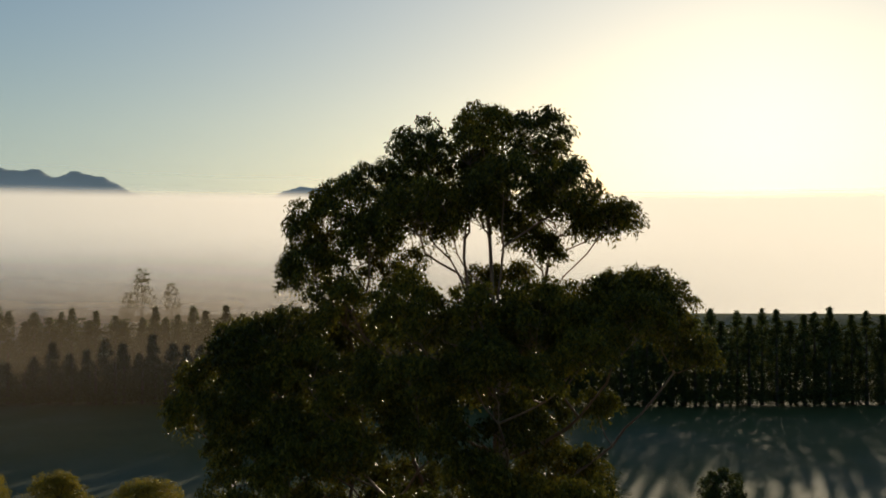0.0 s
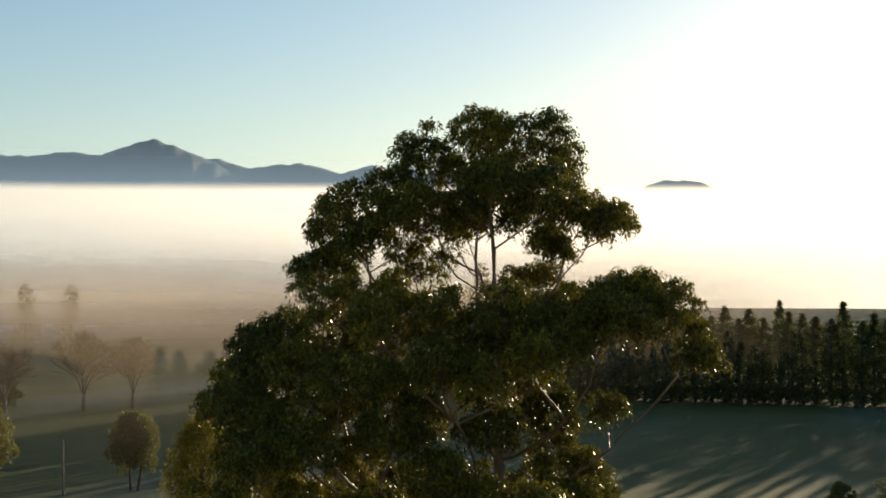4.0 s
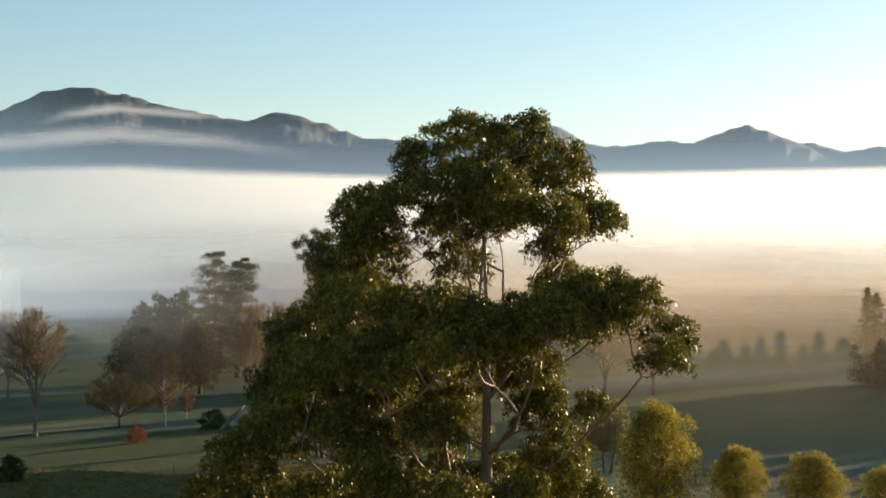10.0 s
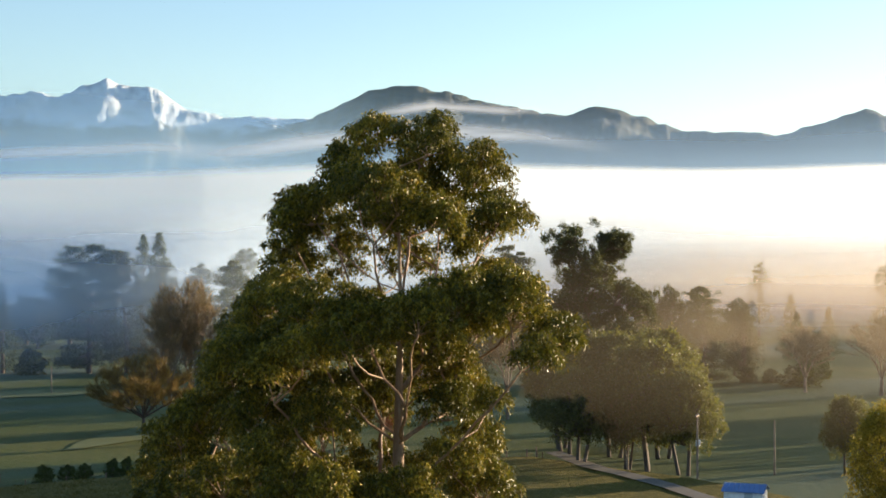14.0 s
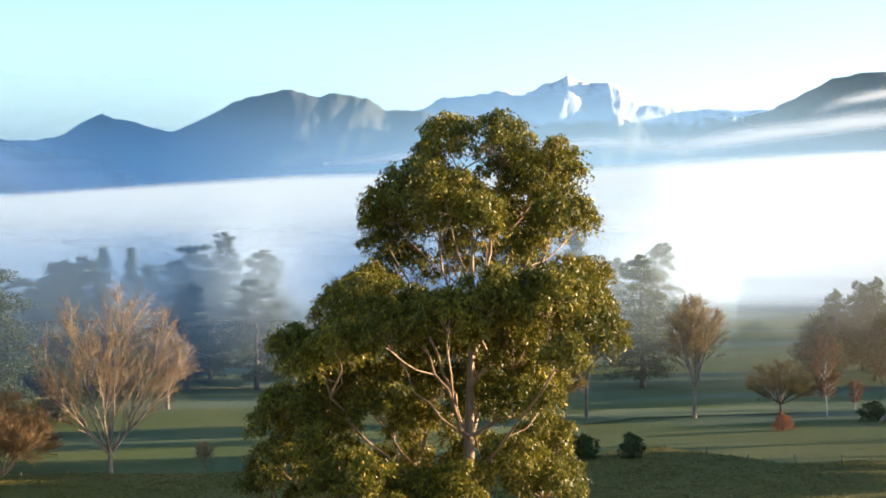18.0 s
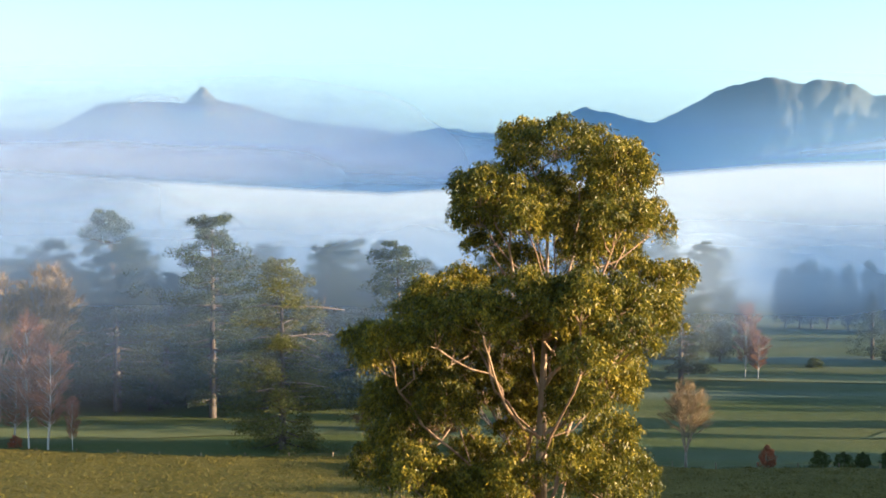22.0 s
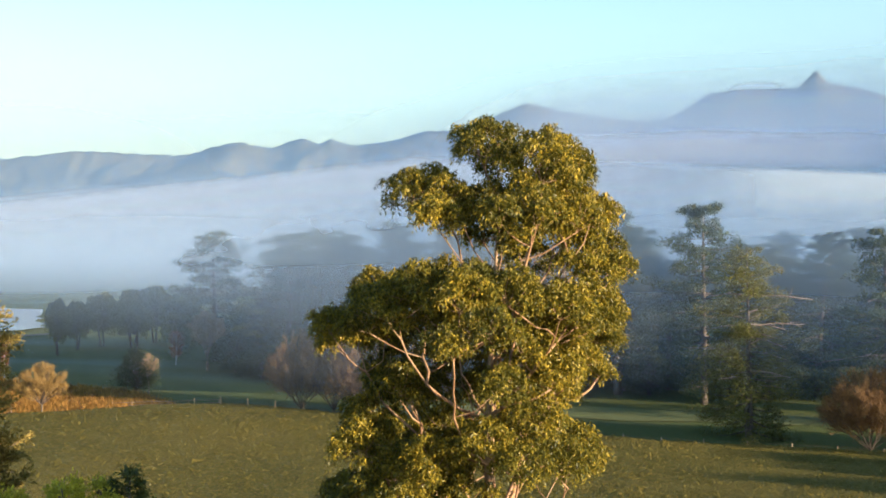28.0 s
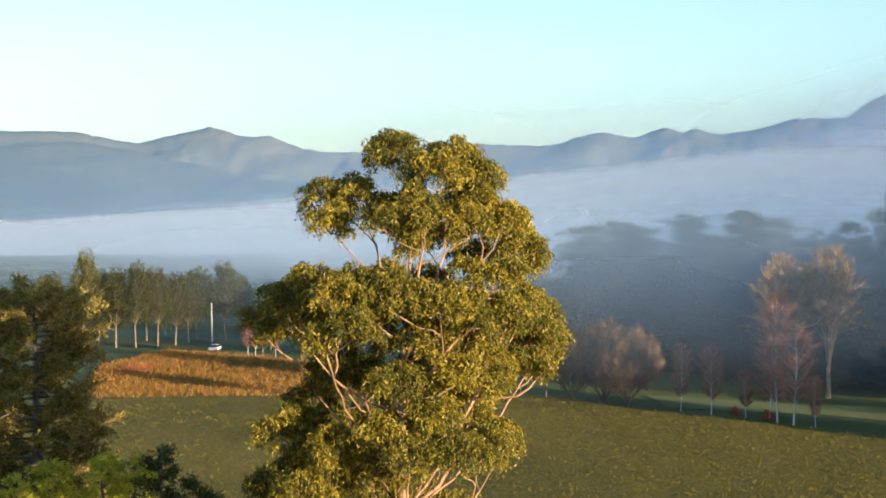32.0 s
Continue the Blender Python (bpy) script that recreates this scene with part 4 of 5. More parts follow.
    for p, size, c in clumps:
        by_bough.setdefault(tuple(c), []).append((p, size))
    for c, some in by_bough.items():
        leaves = []
        for p, size in some:
            m = int((42 if c[2] > 18.5 else 12) * (size / 0.4) ** 2) + 6
            d = rng.normal(size=(m, 3))
            d[:, 2] = d[:, 2] * 0.8 + 0.5
            d /= np.linalg.norm(d, axis=1, keepdims=True)
            at = np.array(p) + d * size * rng.uniform(0.3, 0.9, (m, 1)) * np.array([1, 1, 0.75])
            leaves.append(hanging_sprays(rng, (at, d), 0.3, 0.15, 0.045, 10))
        tagged(part("foliage_clump", mesh_np("foliage_clump", np.concatenate(leaves), 4, EUC_LEAF), None, tree), kind="stuff")
    return tree


tall_eucalypt()


# ------------------------------------------------------------------ kinds of trees
PROTOS = []


def proto(ob, h, w):
    PROTOS.append(ob)
    ob["h0"], ob["w0"] = h, w
    return ob


def put(ob, x, y, h, w, turn=0.0, label="", group=""):
    """A copy of a tree on the ground at x, y, with that height and width."""
    made = copy_thing(ob, pose(x, y, max(lie(x, y), lifted(x, y)) - 0.1, 0, 0, turn))
    made.scale = (w / ob["w0"], w / ob["w0"], h / ob["h0"])
    for key in ("h0", "w0"):
        del made[key]
    return tagged(made, label, group=group)


def pine(seed, h, spread, start, leafmat, label, n=74, cone=0.6, gaps=0.0, dead=0, per=110, name="pine_tree"):
    """A tall pine: straight stem, level limbs, each with cushions of needles; cone 1 is pointed, 0 round-headed."""
    rng = np.random.default_rng(seed)
    tree = thing(name, label, "tree")
    lean = rng.normal(size=2) * 0.02 * h

    def axis(u):
        return Vector((lean[0] * u * u, lean[1] * u * u, h * u * 0.97))
    us = np.linspace(0, 1, 9)
    part("trunk", join_tubes("trunk", [tube([Vector((0, 0, -0.4))] + [axis(u) for u in us[1:]], [0.019 * h * (1 - 0.93 * u) for u in us], 8)], DARK_BARK), None, tree)
    tubes, leaves = [], []
    tiers = max(6, n // 5)
    for k in range(n):
        v = ((k % tiers) + 0.5 + 0.5 * rng.normal()) / tiers
        v = min(1.0, max(0.0, v))
        u = start + (1 - start) * v
        if rng.random() < gaps:
            continue
        round_ = math.sqrt(max(0.02, 1 - (2 * v - 0.75) ** 2 / 1.65)) if v > 0.15 else 0.62 + 1.2 * v
        shape = cone * (1.02 - v) ** 0.75 + (1 - cone) * round_
        ln = spread * max(0.14, shape) * rng.uniform(0.62, 1.3)
        a = k * 2.399 + rng.normal() * 0.45
        base = axis(u)
        rise = 0.4 * (v - 0.3) + rng.normal() * 0.1
        tip = base + Vector((math.cos(a), math.sin(a), rise)) * ln
        tubes.append(tube([base, base.lerp(tip, 0.5) - Vector((0, 0, 0.07 * ln)), tip], [0.006 * h * (1.1 - u), 0.06, 0.02], 5))
        m = max(2, int(ln * 0.62))
        for s in range(m):
            p = base.lerp(tip, 0.38 + 0.64 * (s + rng.random()) / m) + Vector((rng.normal(), rng.normal(), 0.3 * rng.normal())) * 0.35
            rad = (0.8 + 0.1 * ln) * rng.uniform(0.65, 1.25) * (0.7 if v > 0.93 else 1.0)
            off = rng.normal(size=(per, 3))
            off *= rng.uniform(0.1, 1.0, (per, 1)) ** 0.4 / np.linalg.norm(off, axis=1, keepdims=True)
            off[:, 2] = np.abs(off[:, 2]) * 1.3 - 0.5
            pts = np.array(p) + off * rad * np.array([1.15, 1.15, 1.0])
            leaves.append(blades(rng, pts, 0.42, 0.13, -0.3))
    tagged(part("branch_work", join_tubes("branch_work", tubes, DARK_BARK), None, tree), kind="stuff")
    for k in range(dead):
        u = rng.uniform(0.18, 0.75)
        a, ln = rng.uniform(0, 6.28), spread * rng.uniform(0.6, 1.1)
        b = axis(u)
        q = b + Vector((math.cos(a), math.sin(a), rng.uniform(-0.25, 0.15))) * ln
        tubes = [tube([b, b.lerp(q, 0.5) + Vector((0, 0, 0.3)), q], [0.14, 0.1, 0.04], 5)]
        for j in range(3):
            c = b.lerp(q, (0.45, 0.65, 0.85)[j])
            c.z += 0.3 * (1 - abs(2 * (0.45, 0.65, 0.85)[j] - 1))
            tubes.append(tube([c, c + Vector((rng.normal(), rng.normal(), rng.normal() * 0.4)) * 1.1], [0.06, 0.015], 4))
        part("dead_limb", join_tubes("dead_limb", tubes, PALE_BARK), None, tree, "bare silvery dead limb")
    part("crown", mesh_np("crown", np.concatenate(leaves), 4, leafmat), None, tree)
    return proto(tree, h, 1.6 * spread)


def spire(seed, h, w, leafmat, label, per=20, dense=15, power=0.62, name="conifer_tree"):
    """A narrow conifer, pointed or blunt."""
    rng = np.random.default_rng(seed)
    tree = thing(name, label, "tree")
    part("trunk", join_tubes("trunk", [tube([(0, 0, -0.4), (0, 0, h * 0.5), (0, 0, h * 0.98)], [0.018 * h, 0.01 * h, 0.02], 6)], DARK_BARK), None, tree)
    leaves = []
    for k in range(int(h * dense)):
        u = 0.01 + 0.99 * rng.random() ** 1.2
        a = rng.uniform(0, 6.283)
        r = w * ((1 - u) ** power) * rng.uniform(0.4, 1.08) * (1 + 0.18 * math.sin(3 * a + 9 * u)) + 0.04
        p = np.array([r * math.cos(a), r * math.sin(a), h * u + 0.25 * r * (1 - u)])
        leaves.append(blades(rng, p + rng.normal(size=(per, 3)) * np.array([0.4, 0.4, 0.34]) * (0.35 + 0.75 * (1 - u)), 0.5, 0.17, -0.3))
    part("crown", mesh_np("crown", np.concatenate(leaves), 4, leafmat), None, tree)
    return proto(tree, h, 2 * w)


def fan_tree(seed, h, w, bark, twigmat, label, stems=8, trunk_h=0.1, side=16, haze=9.0, twig=1.2, thick=0.045, tilt=0.5, base=0.16, girth=0.009, name="bare_tree"):
    """A winter tree: straight stems fanning from a short trunk, branches and a haze of twigs filling an egg-shaped crown."""
    rng = np.random.default_rng(seed)
    tree = thing(name, label, "tree")
    mid, ax, az = h * (1 + base) / 2, w / 2, h * (1 - base) / 2

    def reach(p, d):
        o = Vector((p.x / ax, p.y / ax, (p.z - mid) / az))
        v = Vector((d.x / ax, d.y / ax, d.z / az))
        a, b, c = v.dot(v), o.dot(v), o.dot(o) - 1
        return max(0.3, (-b + math.sqrt(max(0.0, b * b - a * c))) / a)

    def wild(k):
        return Vector((rng.normal(), rng.normal(), rng.normal())) * k
    fork = Vector((0, 0, h * trunk_h))
    part("trunk", join_tubes("trunk", [tube([(0, 0, -0.4), fork * 0.5, fork + Vector((0, 0, 0.5))], [1.9 * girth * h, 1.5 * girth * h, 1.3 * girth * h], 9)], bark), None, tree)
    tubes, twigs = [], []

    def dress(p, q, m):
        v = rng.uniform(0.3, 1.05, (m, 1))
        c = np.array(p) * (1 - v) + np.array(q) * v
        d = np.array((q - p).normalized()) + rng.normal(size=(m, 3)) * 0.5 + np.array([0, 0, 0.3])
        d /= np.linalg.norm(d, axis=1, keepdims=True)
        sd = np.cross(d, rng.normal(size=(m, 3)))
        sd /= np.linalg.norm(sd, axis=1, keepdims=True)
        ll = twig * rng.uniform(0.4, 1.25, (m, 1))
        twigs.append(np.stack([c - sd * thick * 0.5, c + sd * thick * 0.5, c + d * ll + sd * thick * 0.15, c + d * ll - sd * thick * 0.15], axis=1))
    for i in range(stems):
        a, t = i * 2.399 + rng.normal() * 0.2, tilt * math.sqrt((i + 0.3) / stems)
        d = Vector((math.cos(a) * math.sin(t), math.sin(a) * math.sin(t), math.cos(t)))
        ln = reach(fork, d) * rng.uniform(0.88, 1.0)
        pts = [fork + d * ln * u + wild(0.012 * ln) * (0 < u < 1) for u in (0, 0.25, 0.5, 0.75, 1.0)]
        r = girth * h * rng.uniform(0.6, 0.95)
        tubes.append(tube(pts, [r, r * 0.8, r * 0.55, r * 0.32, 0.02], 6))
        for k in range(side):
            u = 0.22 + 0.74 * (k + rng.random()) / side
            p = fork + d * ln * u
            b = (d * 0.9 + Vector((rng.normal(), rng.normal(), 0.15 * rng.normal())) * 0.55 + Vector((0, 0, 0.15))).normalized()
            bl = min(reach(p, b) * rng.uniform(0.55, 0.97), 0.34 * h)
            q = p + b * bl
            tubes.append(tube([p, p.lerp(q, 0.5) + wild(0.03 * bl), q], [r * (1.05 - u) * 0.5 + 0.012, 0.03, 0.012], 4))
            dress(p, q, int(haze * bl))
            for j in range(3):
                e = p.lerp(q, rng.uniform(0.3, 0.8))
                f = (b + wild(0.45)).normalized()
                fl = min(reach(e, f) * 0.95, bl * rng.uniform(0.3, 0.6))
                tubes.append(tube([e, e + f * fl], [0.025, 0.01], 3))
                dress(e, e + f * fl, int(haze * fl))
    tagged(part("branch_work", join_tubes("branch_work", tubes, bark), None, tree), kind="stuff")
    part("twig_crown", mesh_np("twig_crown", np.concatenate(twigs), 4, twigmat), None, tree)
    return proto(tree, h, w)


def slender_tree(seed, h, w, bark, twigmat, label, n=46, twig=0.9, thick=0.03, name="birch_tree"):
    """A slim winter tree: one stem to the top, ascending side branches and a haze of twigs."""
    rng = np.random.default_rng(seed)
    tree = thing(name, label, "tree")
    bend = rng.normal(size=2) * 0.03 * h

    def axis(u):
        return Vector((bend[0] * math.sin(3 * u), bend[1] * math.sin(2.3 * u), h * u))
    us = np.linspace(0, 1, 9)
    part("trunk", join_tubes("trunk", [tube([axis(u) - Vector((0, 0, 0.3 * (u == 0))) for u in us], [0.0085 * h * (1 - 0.92 * u) + 0.01 for u in us], 7)], bark), None, tree)
    tubes, twigs = [], []
    for k in range(n):
        u = 0.2 + 0.78 * (k + rng.random()) / n
        a = k * 2.399 + rng.normal() * 0.4
        ln = 0.62 * w * (math.sin(math.pi * (0.12 + 0.86 * (u - 0.2) / 0.8)) ** 0.8) * rng.uniform(0.55, 1.1) + 0.2
        b = axis(u)
        tip = b + Vector((math.cos(a), math.sin(a), rng.uniform(0.8, 1.7))) * ln * 0.62
        bow = b.lerp(tip, 0.5) + Vector((math.cos(a), math.sin(a), -0.3)) * ln * 0.08
        tubes.append(tube([b, bow, tip], [0.004 * h * (1.15 - u), 0.022, 0.01], 4))
        m = int(22 + 26 * ln)
        v = rng.uniform(0.25, 1.0, (m, 1))
        c = np.array(b) * (1 - v) + np.array(tip) * v
        d = np.array([math.cos(a), math.sin(a), 1.1]) + rng.normal(size=(m, 3)) * 0.7
        d /= np.linalg.norm(d, axis=1, keepdims=True)
        sd = np.cross(d, rng.normal(size=(m, 3)))
        sd /= np.linalg.norm(sd, axis=1, keepdims=True)
        ll = twig * rng.uniform(0.4, 1.2, (m, 1))
        twigs.append(np.stack([c - sd * thick * 0.5, c + sd * thick * 0.5, c + d * ll + sd * thick * 0.12, c + d * ll - sd * thick * 0.12], axis=1))
    tagged(part("branch_work", join_tubes("branch_work", tubes, bark), None, tree), kind="stuff")
    part("twig_crown", mesh_np("twig_crown", np.concatenate(twigs), 4, twigmat), None, tree)
    return proto(tree, h, w)


def leafy_tree(seed, h, w, leafmat, bark, label, lobes=26, leaf=0.3, per=420, low=0.25, droop=0.2, stems=1, girth=0.022, lump=0.13, name="leafy_tree", category="tree"):
    """A round-headed tree or bush: stem, limbs and a crown of leafy clumps."""
    rng = np.random.default_rng(seed)
    tree = thing(name, label, category)
    tubes, leaves, trunk = [], [], []
    for s in range(stems):
        a = s * 2.1
        o = 0.06 * h * (stems > 1)
        trunk.append(tube([(o * math.cos(a), o * math.sin(a), -0.3), (2 * o * math.cos(a) + 0.02 * h, 2 * o * math.sin(a), h * low), (3 * o * math.cos(a), 3 * o * math.sin(a), h * 0.6)],
                          [girth * h, 0.75 * girth * h, 0.3 * girth * h], 7))
    for k in range(lobes):
        u = (k + 0.5) / lobes
        a = k * 2.399
        z = h * (low + (0.9 - low) * u)
        r = 0.5 * w * math.sin(math.pi * min(0.97, 0.2 + 0.78 * u)) ** 0.7 * rng.uniform(0.5, 0.9)
        c = Vector((r * math.cos(a), r * math.sin(a), z + rng.normal() * 0.03 * h))
        tubes.append(tube([(0.01 * h, 0, max(h * low * 0.8, z * 0.45)), c * 0.6 + Vector((0, 0, z * 0.3)), c], [0.008 * h, 0.005 * h, 0.01], 5))
        rad = lump * (w + 0.7 * h) * rng.uniform(0.75, 1.2) * (1.1 - 0.45 * u)
        pts = clump_points(rng, c, rad, max(8, per // 14), 14, 0.85, 0.2)
        leaves.append(blades(rng, pts, leaf, leaf * 0.42, droop))
    part("trunk", join_tubes("trunk", trunk, bark), None, tree)
    tagged(part("branch_work", join_tubes("branch_work", tubes, bark), None, tree), kind="stuff")
    part("crown", mesh_np("crown", np.concatenate(leaves), 4, leafmat), None, tree)
    return proto(tree, h, w * 1.1)


PINE_A = pine(11, 30, 7.0, 0.08, PINE_LEAF, "tall dark green pine with layered branches", 135, 0.65, 0.08, 5)
PINE_B = pine(12, 30, 7.0, 0.08, PINE_LEAF, "broad dark pine with a rounded top", 130, 0.2, 0.08)
PINE_C = pine(13, 28, 6.6, 0.12, PINE_LEAF, "irregular dark pine with an open crown", 110, 0.4, 0.12)
DEAD_PINE = pine(14, 27, 7.0, 0.04, OLIVE_LEAF, "old conifer with silvery dead limbs showing", 96, 0.5, 0.12, 18)
SPIRE_A = spire(21, 21, 4.4, CYPRESS_LEAF, "pointed conifer in a shelterbelt", power=0.95)
SPIRE_B = spire(22, 21, 4.4, CYPRESS_LEAF, "dark pointed conifer in a shelterbelt", power=0.8)
COLUMN = spire(23, 26, 5.5, CYPRESS_LEAF, "tall blunt conifer standing in the fog", 20, 12, 0.42)
BARE_A = fan_tree(31, 24, 20, PALE_BARK, RUST_TWIG, "large bare tree with pale fanning stems and rusty twigs", 11, 0.1, 16, 5.0, 1.3, 0.032, 0.85)
BARE_T = fan_tree(34, 22, 11, PALE_BARK, TAN_TWIG, "tall bare poplar with upright tan branches", 5, 0.2, 18, 9.0, 1.3, 0.05, 0.3)
BARE_B = fan_tree(32, 12, 13, DARK_BARK, RUST_TWIG, "bare willow with a rust-brown dome of twigs", 20, 0.03, 15, 17.0, 0.9, 0.034, 0.95, -0.35, 0.006)
BIRCH = slender_tree(33, 13, 5, WHITE_BARK, BIRCH_TWIG, "slender birch with white stem and reddish twigs", 64, 1.0, 0.055)
WILLOW = fan_tree(40, 12, 14, DARK_BARK, GOLD_TWIG, "round bare willow with a dome of golden brown twigs", 12, 0.2, 16, 17.0, 0.9, 0.036, 1.15, 0.1, 0.013)
OLIVE = leafy_tree(41, 15, 13, OLIVE_LEAF, DARK_BARK, "round-headed olive brown tree on bare trunks", 66, 0.42, 380, 0.34, 0.2, 2, lump=0.082)
DOME = leafy_tree(44, 18, 10, PINE_LEAF, DARK_BARK, "dark rounded evergreen tree", 56, 0.4, 330, 0.14, 0.1, lump=0.095)
GOLD = leafy_tree(42, 10, 9, GOLD_LEAF, DARK_BARK, "golden yellow rounded tree", 40, 0.3, 560, 0.06)
BUSH = leafy_tree(43, 2.4, 2.6, CYPRESS_LEAF, DARK_BARK, "small dark green rounded bush", 16, 0.2, 260, 0.06, name="bush", category="bush")
TALL = leafy_tree(45, 20, 7, OLIVE_LEAF, PALE_BARK, "tall thin tree with pale bare trunk", 30, 0.42, 380, 0.34, 0.3, girth=0.012)
RED = leafy_tree(46, 3, 3, RED_TWIG, DARK_BARK, "small orange-red winter shrub", 14, 0.22, 220, 0.05, name="shrub", category="bush")

# ------------------------------------------------------------------ planting: x, y, height, width
rnd = random.Random(5)


def plant(kinds, group, rows, label=""):
    for i, (x, y, h, w) in enumerate(rows):
        put(kinds[i % len(kinds)], x, y, h, w, rnd.uniform(0, 360), label, group)


plant((PINE_A, PINE_B, PINE_C), "pines round the golf course", (
    (-185, 2, 29.6, 14.4), (-201, -28, 33.6, 13.5), (-210.5, -44.7, 34.5, 14.5), (-254, 21, 27.2, 15), (-265, -6, 29.5, 15), (-269, -21, 28.5, 13), (-225, -10, 25.2, 12),
    (-222, -77, 31.4, 16), (-242, -96, 31, 16), (-228, -103, 29.4, 16), (-241, -122, 29, 17), (-231, -45, 29.3, 13), (-254, -76, 27, 14), (-236, -83, 30, 13),
    (-253, -120, 27, 15), (-259, -131, 26, 15), (-217, -58, 29.3, 13), (-251, -145, 29.3, 17), (-233, 137, 28.3, 14), (-300, 137, 31.7, 15), (-296, 145, 30.3, 13)))
plant((PINE_A, PINE_C, PINE_B), "pines round the golf course", (
    (-290, 0, 29.8, 11), (-300, 13, 25.3, 10), (-289, 26, 26.6, 11), (-258, 28, 27.9, 13), (-412, 198, 30.8, 20), (-420, 189, 32.6, 15), (-289, 160, 27.3, 13),
    (-284, 169, 30.8, 12), (-266, 138, 28, 9), (-197, 227, 20.2, 9), (-190, 232, 21.3, 9), (-183, 225, 22.2, 9), (-456, 118, 27, 17), (-360, 79, 34.3, 11),
    (-352, 70, 31, 16), (-368, 92, 30, 16), (-345, 58, 26, 12), (-353, 318, 32.6, 14), (-243, 223, 30, 15)))
plant((PINE_B, PINE_C), "misty pine wood", [(-246 - 9.5 * (k % 4) + rnd.uniform(-3, 3), -66 - 7.0 * (k // 2) * 0.8 + rnd.uniform(-3, 3), rnd.uniform(23, 30), rnd.uniform(12, 16)) for k in range(22)])
plant((PINE_C, PINE_B, PINE_A), "misty pine wood", [(-222 - 11.0 * (k % 3) + rnd.uniform(-3, 3), 14 - 4.4 * k + rnd.uniform(-2, 2), rnd.uniform(22, 29), rnd.uniform(12, 15)) for k in range(20)])
plant((PINE_A, PINE_B), "pines on the golf course", [(-262 - 13.0 * (k % 3) + rnd.uniform(-4, 4), 46 + 5.2 * k + rnd.uniform(-2, 2), rnd.uniform(20, 27), rnd.uniform(10, 14)) for k in range(0, 4)])
put(DEAD_PINE, -161.5, -15, 27, 13, 40)
plant((DOME,), "dark undergrowth of the pine wood", [(-212 - 5.0 * (k % 3) - 0.12 * abs(k - 10) * 4, 18 - 6.4 * k + rnd.uniform(-2, 2), rnd.uniform(5.5, 9.5), rnd.uniform(10, 14)) for k in range(24)], "dark evergreen undergrowth below the pines")
plant((SPIRE_A, SPIRE_B), "shelterbelt conifers", [(-112 + 2.9 * k + rnd.uniform(-0.7, 0.7), 296 + 0.03 * (2.9 * k - 112) + rnd.uniform(-2.0, 2.0), rnd.uniform(18.2, 22.6), rnd.uniform(9.5, 13)) for k in range(78)])
plant((COLUMN,), "shelterbelt conifers", [(-108 + 3.6 * k + rnd.uniform(-0.7, 0.7), 304 + 5 * (k % 2) + rnd.uniform(-2.0, 2.0), rnd.uniform(17.6, 19.4), rnd.uniform(10, 12)) for k in range(62)], "dark conifer in the rear row of a shelterbelt")
plant((COLUMN,), "tall conifers in the fog", ((-313, 405, 26.9, 12), (-274, 424, 25.8, 11), (-261, 432, 25.1, 11), (-112, 431, 31.8, 12), (-104, 438, 27.1, 10), (-118, 436, 24, 9)))
plant((SPIRE_B, SPIRE_A), "small conifers", ((-298, 37, 29.3, 14), (-297, 43, 29, 14), (-404, 207, 35.3, 16), (-311, 120, 16, 12), (-222, 308, 13, 8), (-227, 329, 14, 8), (-293, 152, 33.8, 15), (-250, 300, 14, 7), (-241, 330, 17, 9), (-290, 350, 18, 9)))
plant((DOME,), "dark round trees", ((-235, 186, 19.7, 10), (-230, 193, 22.3, 12), (-199, 224, 20.6, 11), (-195, 228, 21.9, 11), (-197, 252, 18.5, 10), (-183, 238, 18, 9),
      (-429, 178, 16, 20), (-407, 172, 16.2, 16), (-304, 81, 9.7, 9), (-185, -125, 8.1, 9), (-215, 185, 17, 12), (-224, 174, 15, 12), (-205, 200, 18, 12), (-250, 205, 21, 12)))
plant((DOME,), "trees of a dense grove", [(-437 + 5 * math.cos(k * 1.1) + 4 * (k - 3), 151 + 4.5 * (k - 3), 20.5 + 1.2 * (k % 3), 11) for k in range(7)])
put(BARE_A, -154, 14.8, 25, 20, 20)
plant((BARE_T,), "tall bare trees", ((-185.6, 95.4, 23.6, 11), (-184.9, 99.1, 24.6, 12), (-158.5, 145.7, 21.3, 9), (-171, 165, 20.8, 10), (-239, 154, 18.3, 10), (-198, -54, 25, 14), (-196, -61, 23.6, 13),
      (-179, 116.5, 21, 12), (-227, 37, 14, 12), (-145.6, 236, 16.3, 15), (-138.6, 244, 15, 14), (-160, 230, 14, 12)))
plant((BARE_B,), "rusty willows", ((-154, 1.5, 11.2, 14), (-171.4, -87, 12.9, 12), (-170.8, -81, 13.9, 12), (-168, -75.7, 12.4, 10), (-190, -90.6, 11.7, 11), (-193, -86.5, 10.8, 10)))
plant((WILLOW,), "rusty willows", ((-183, 89.2, 12.8, 18), (-178, 133, 9.5, 12), (-137, 70.6, 5, 5), (-150.6, -121, 8, 8.4)))
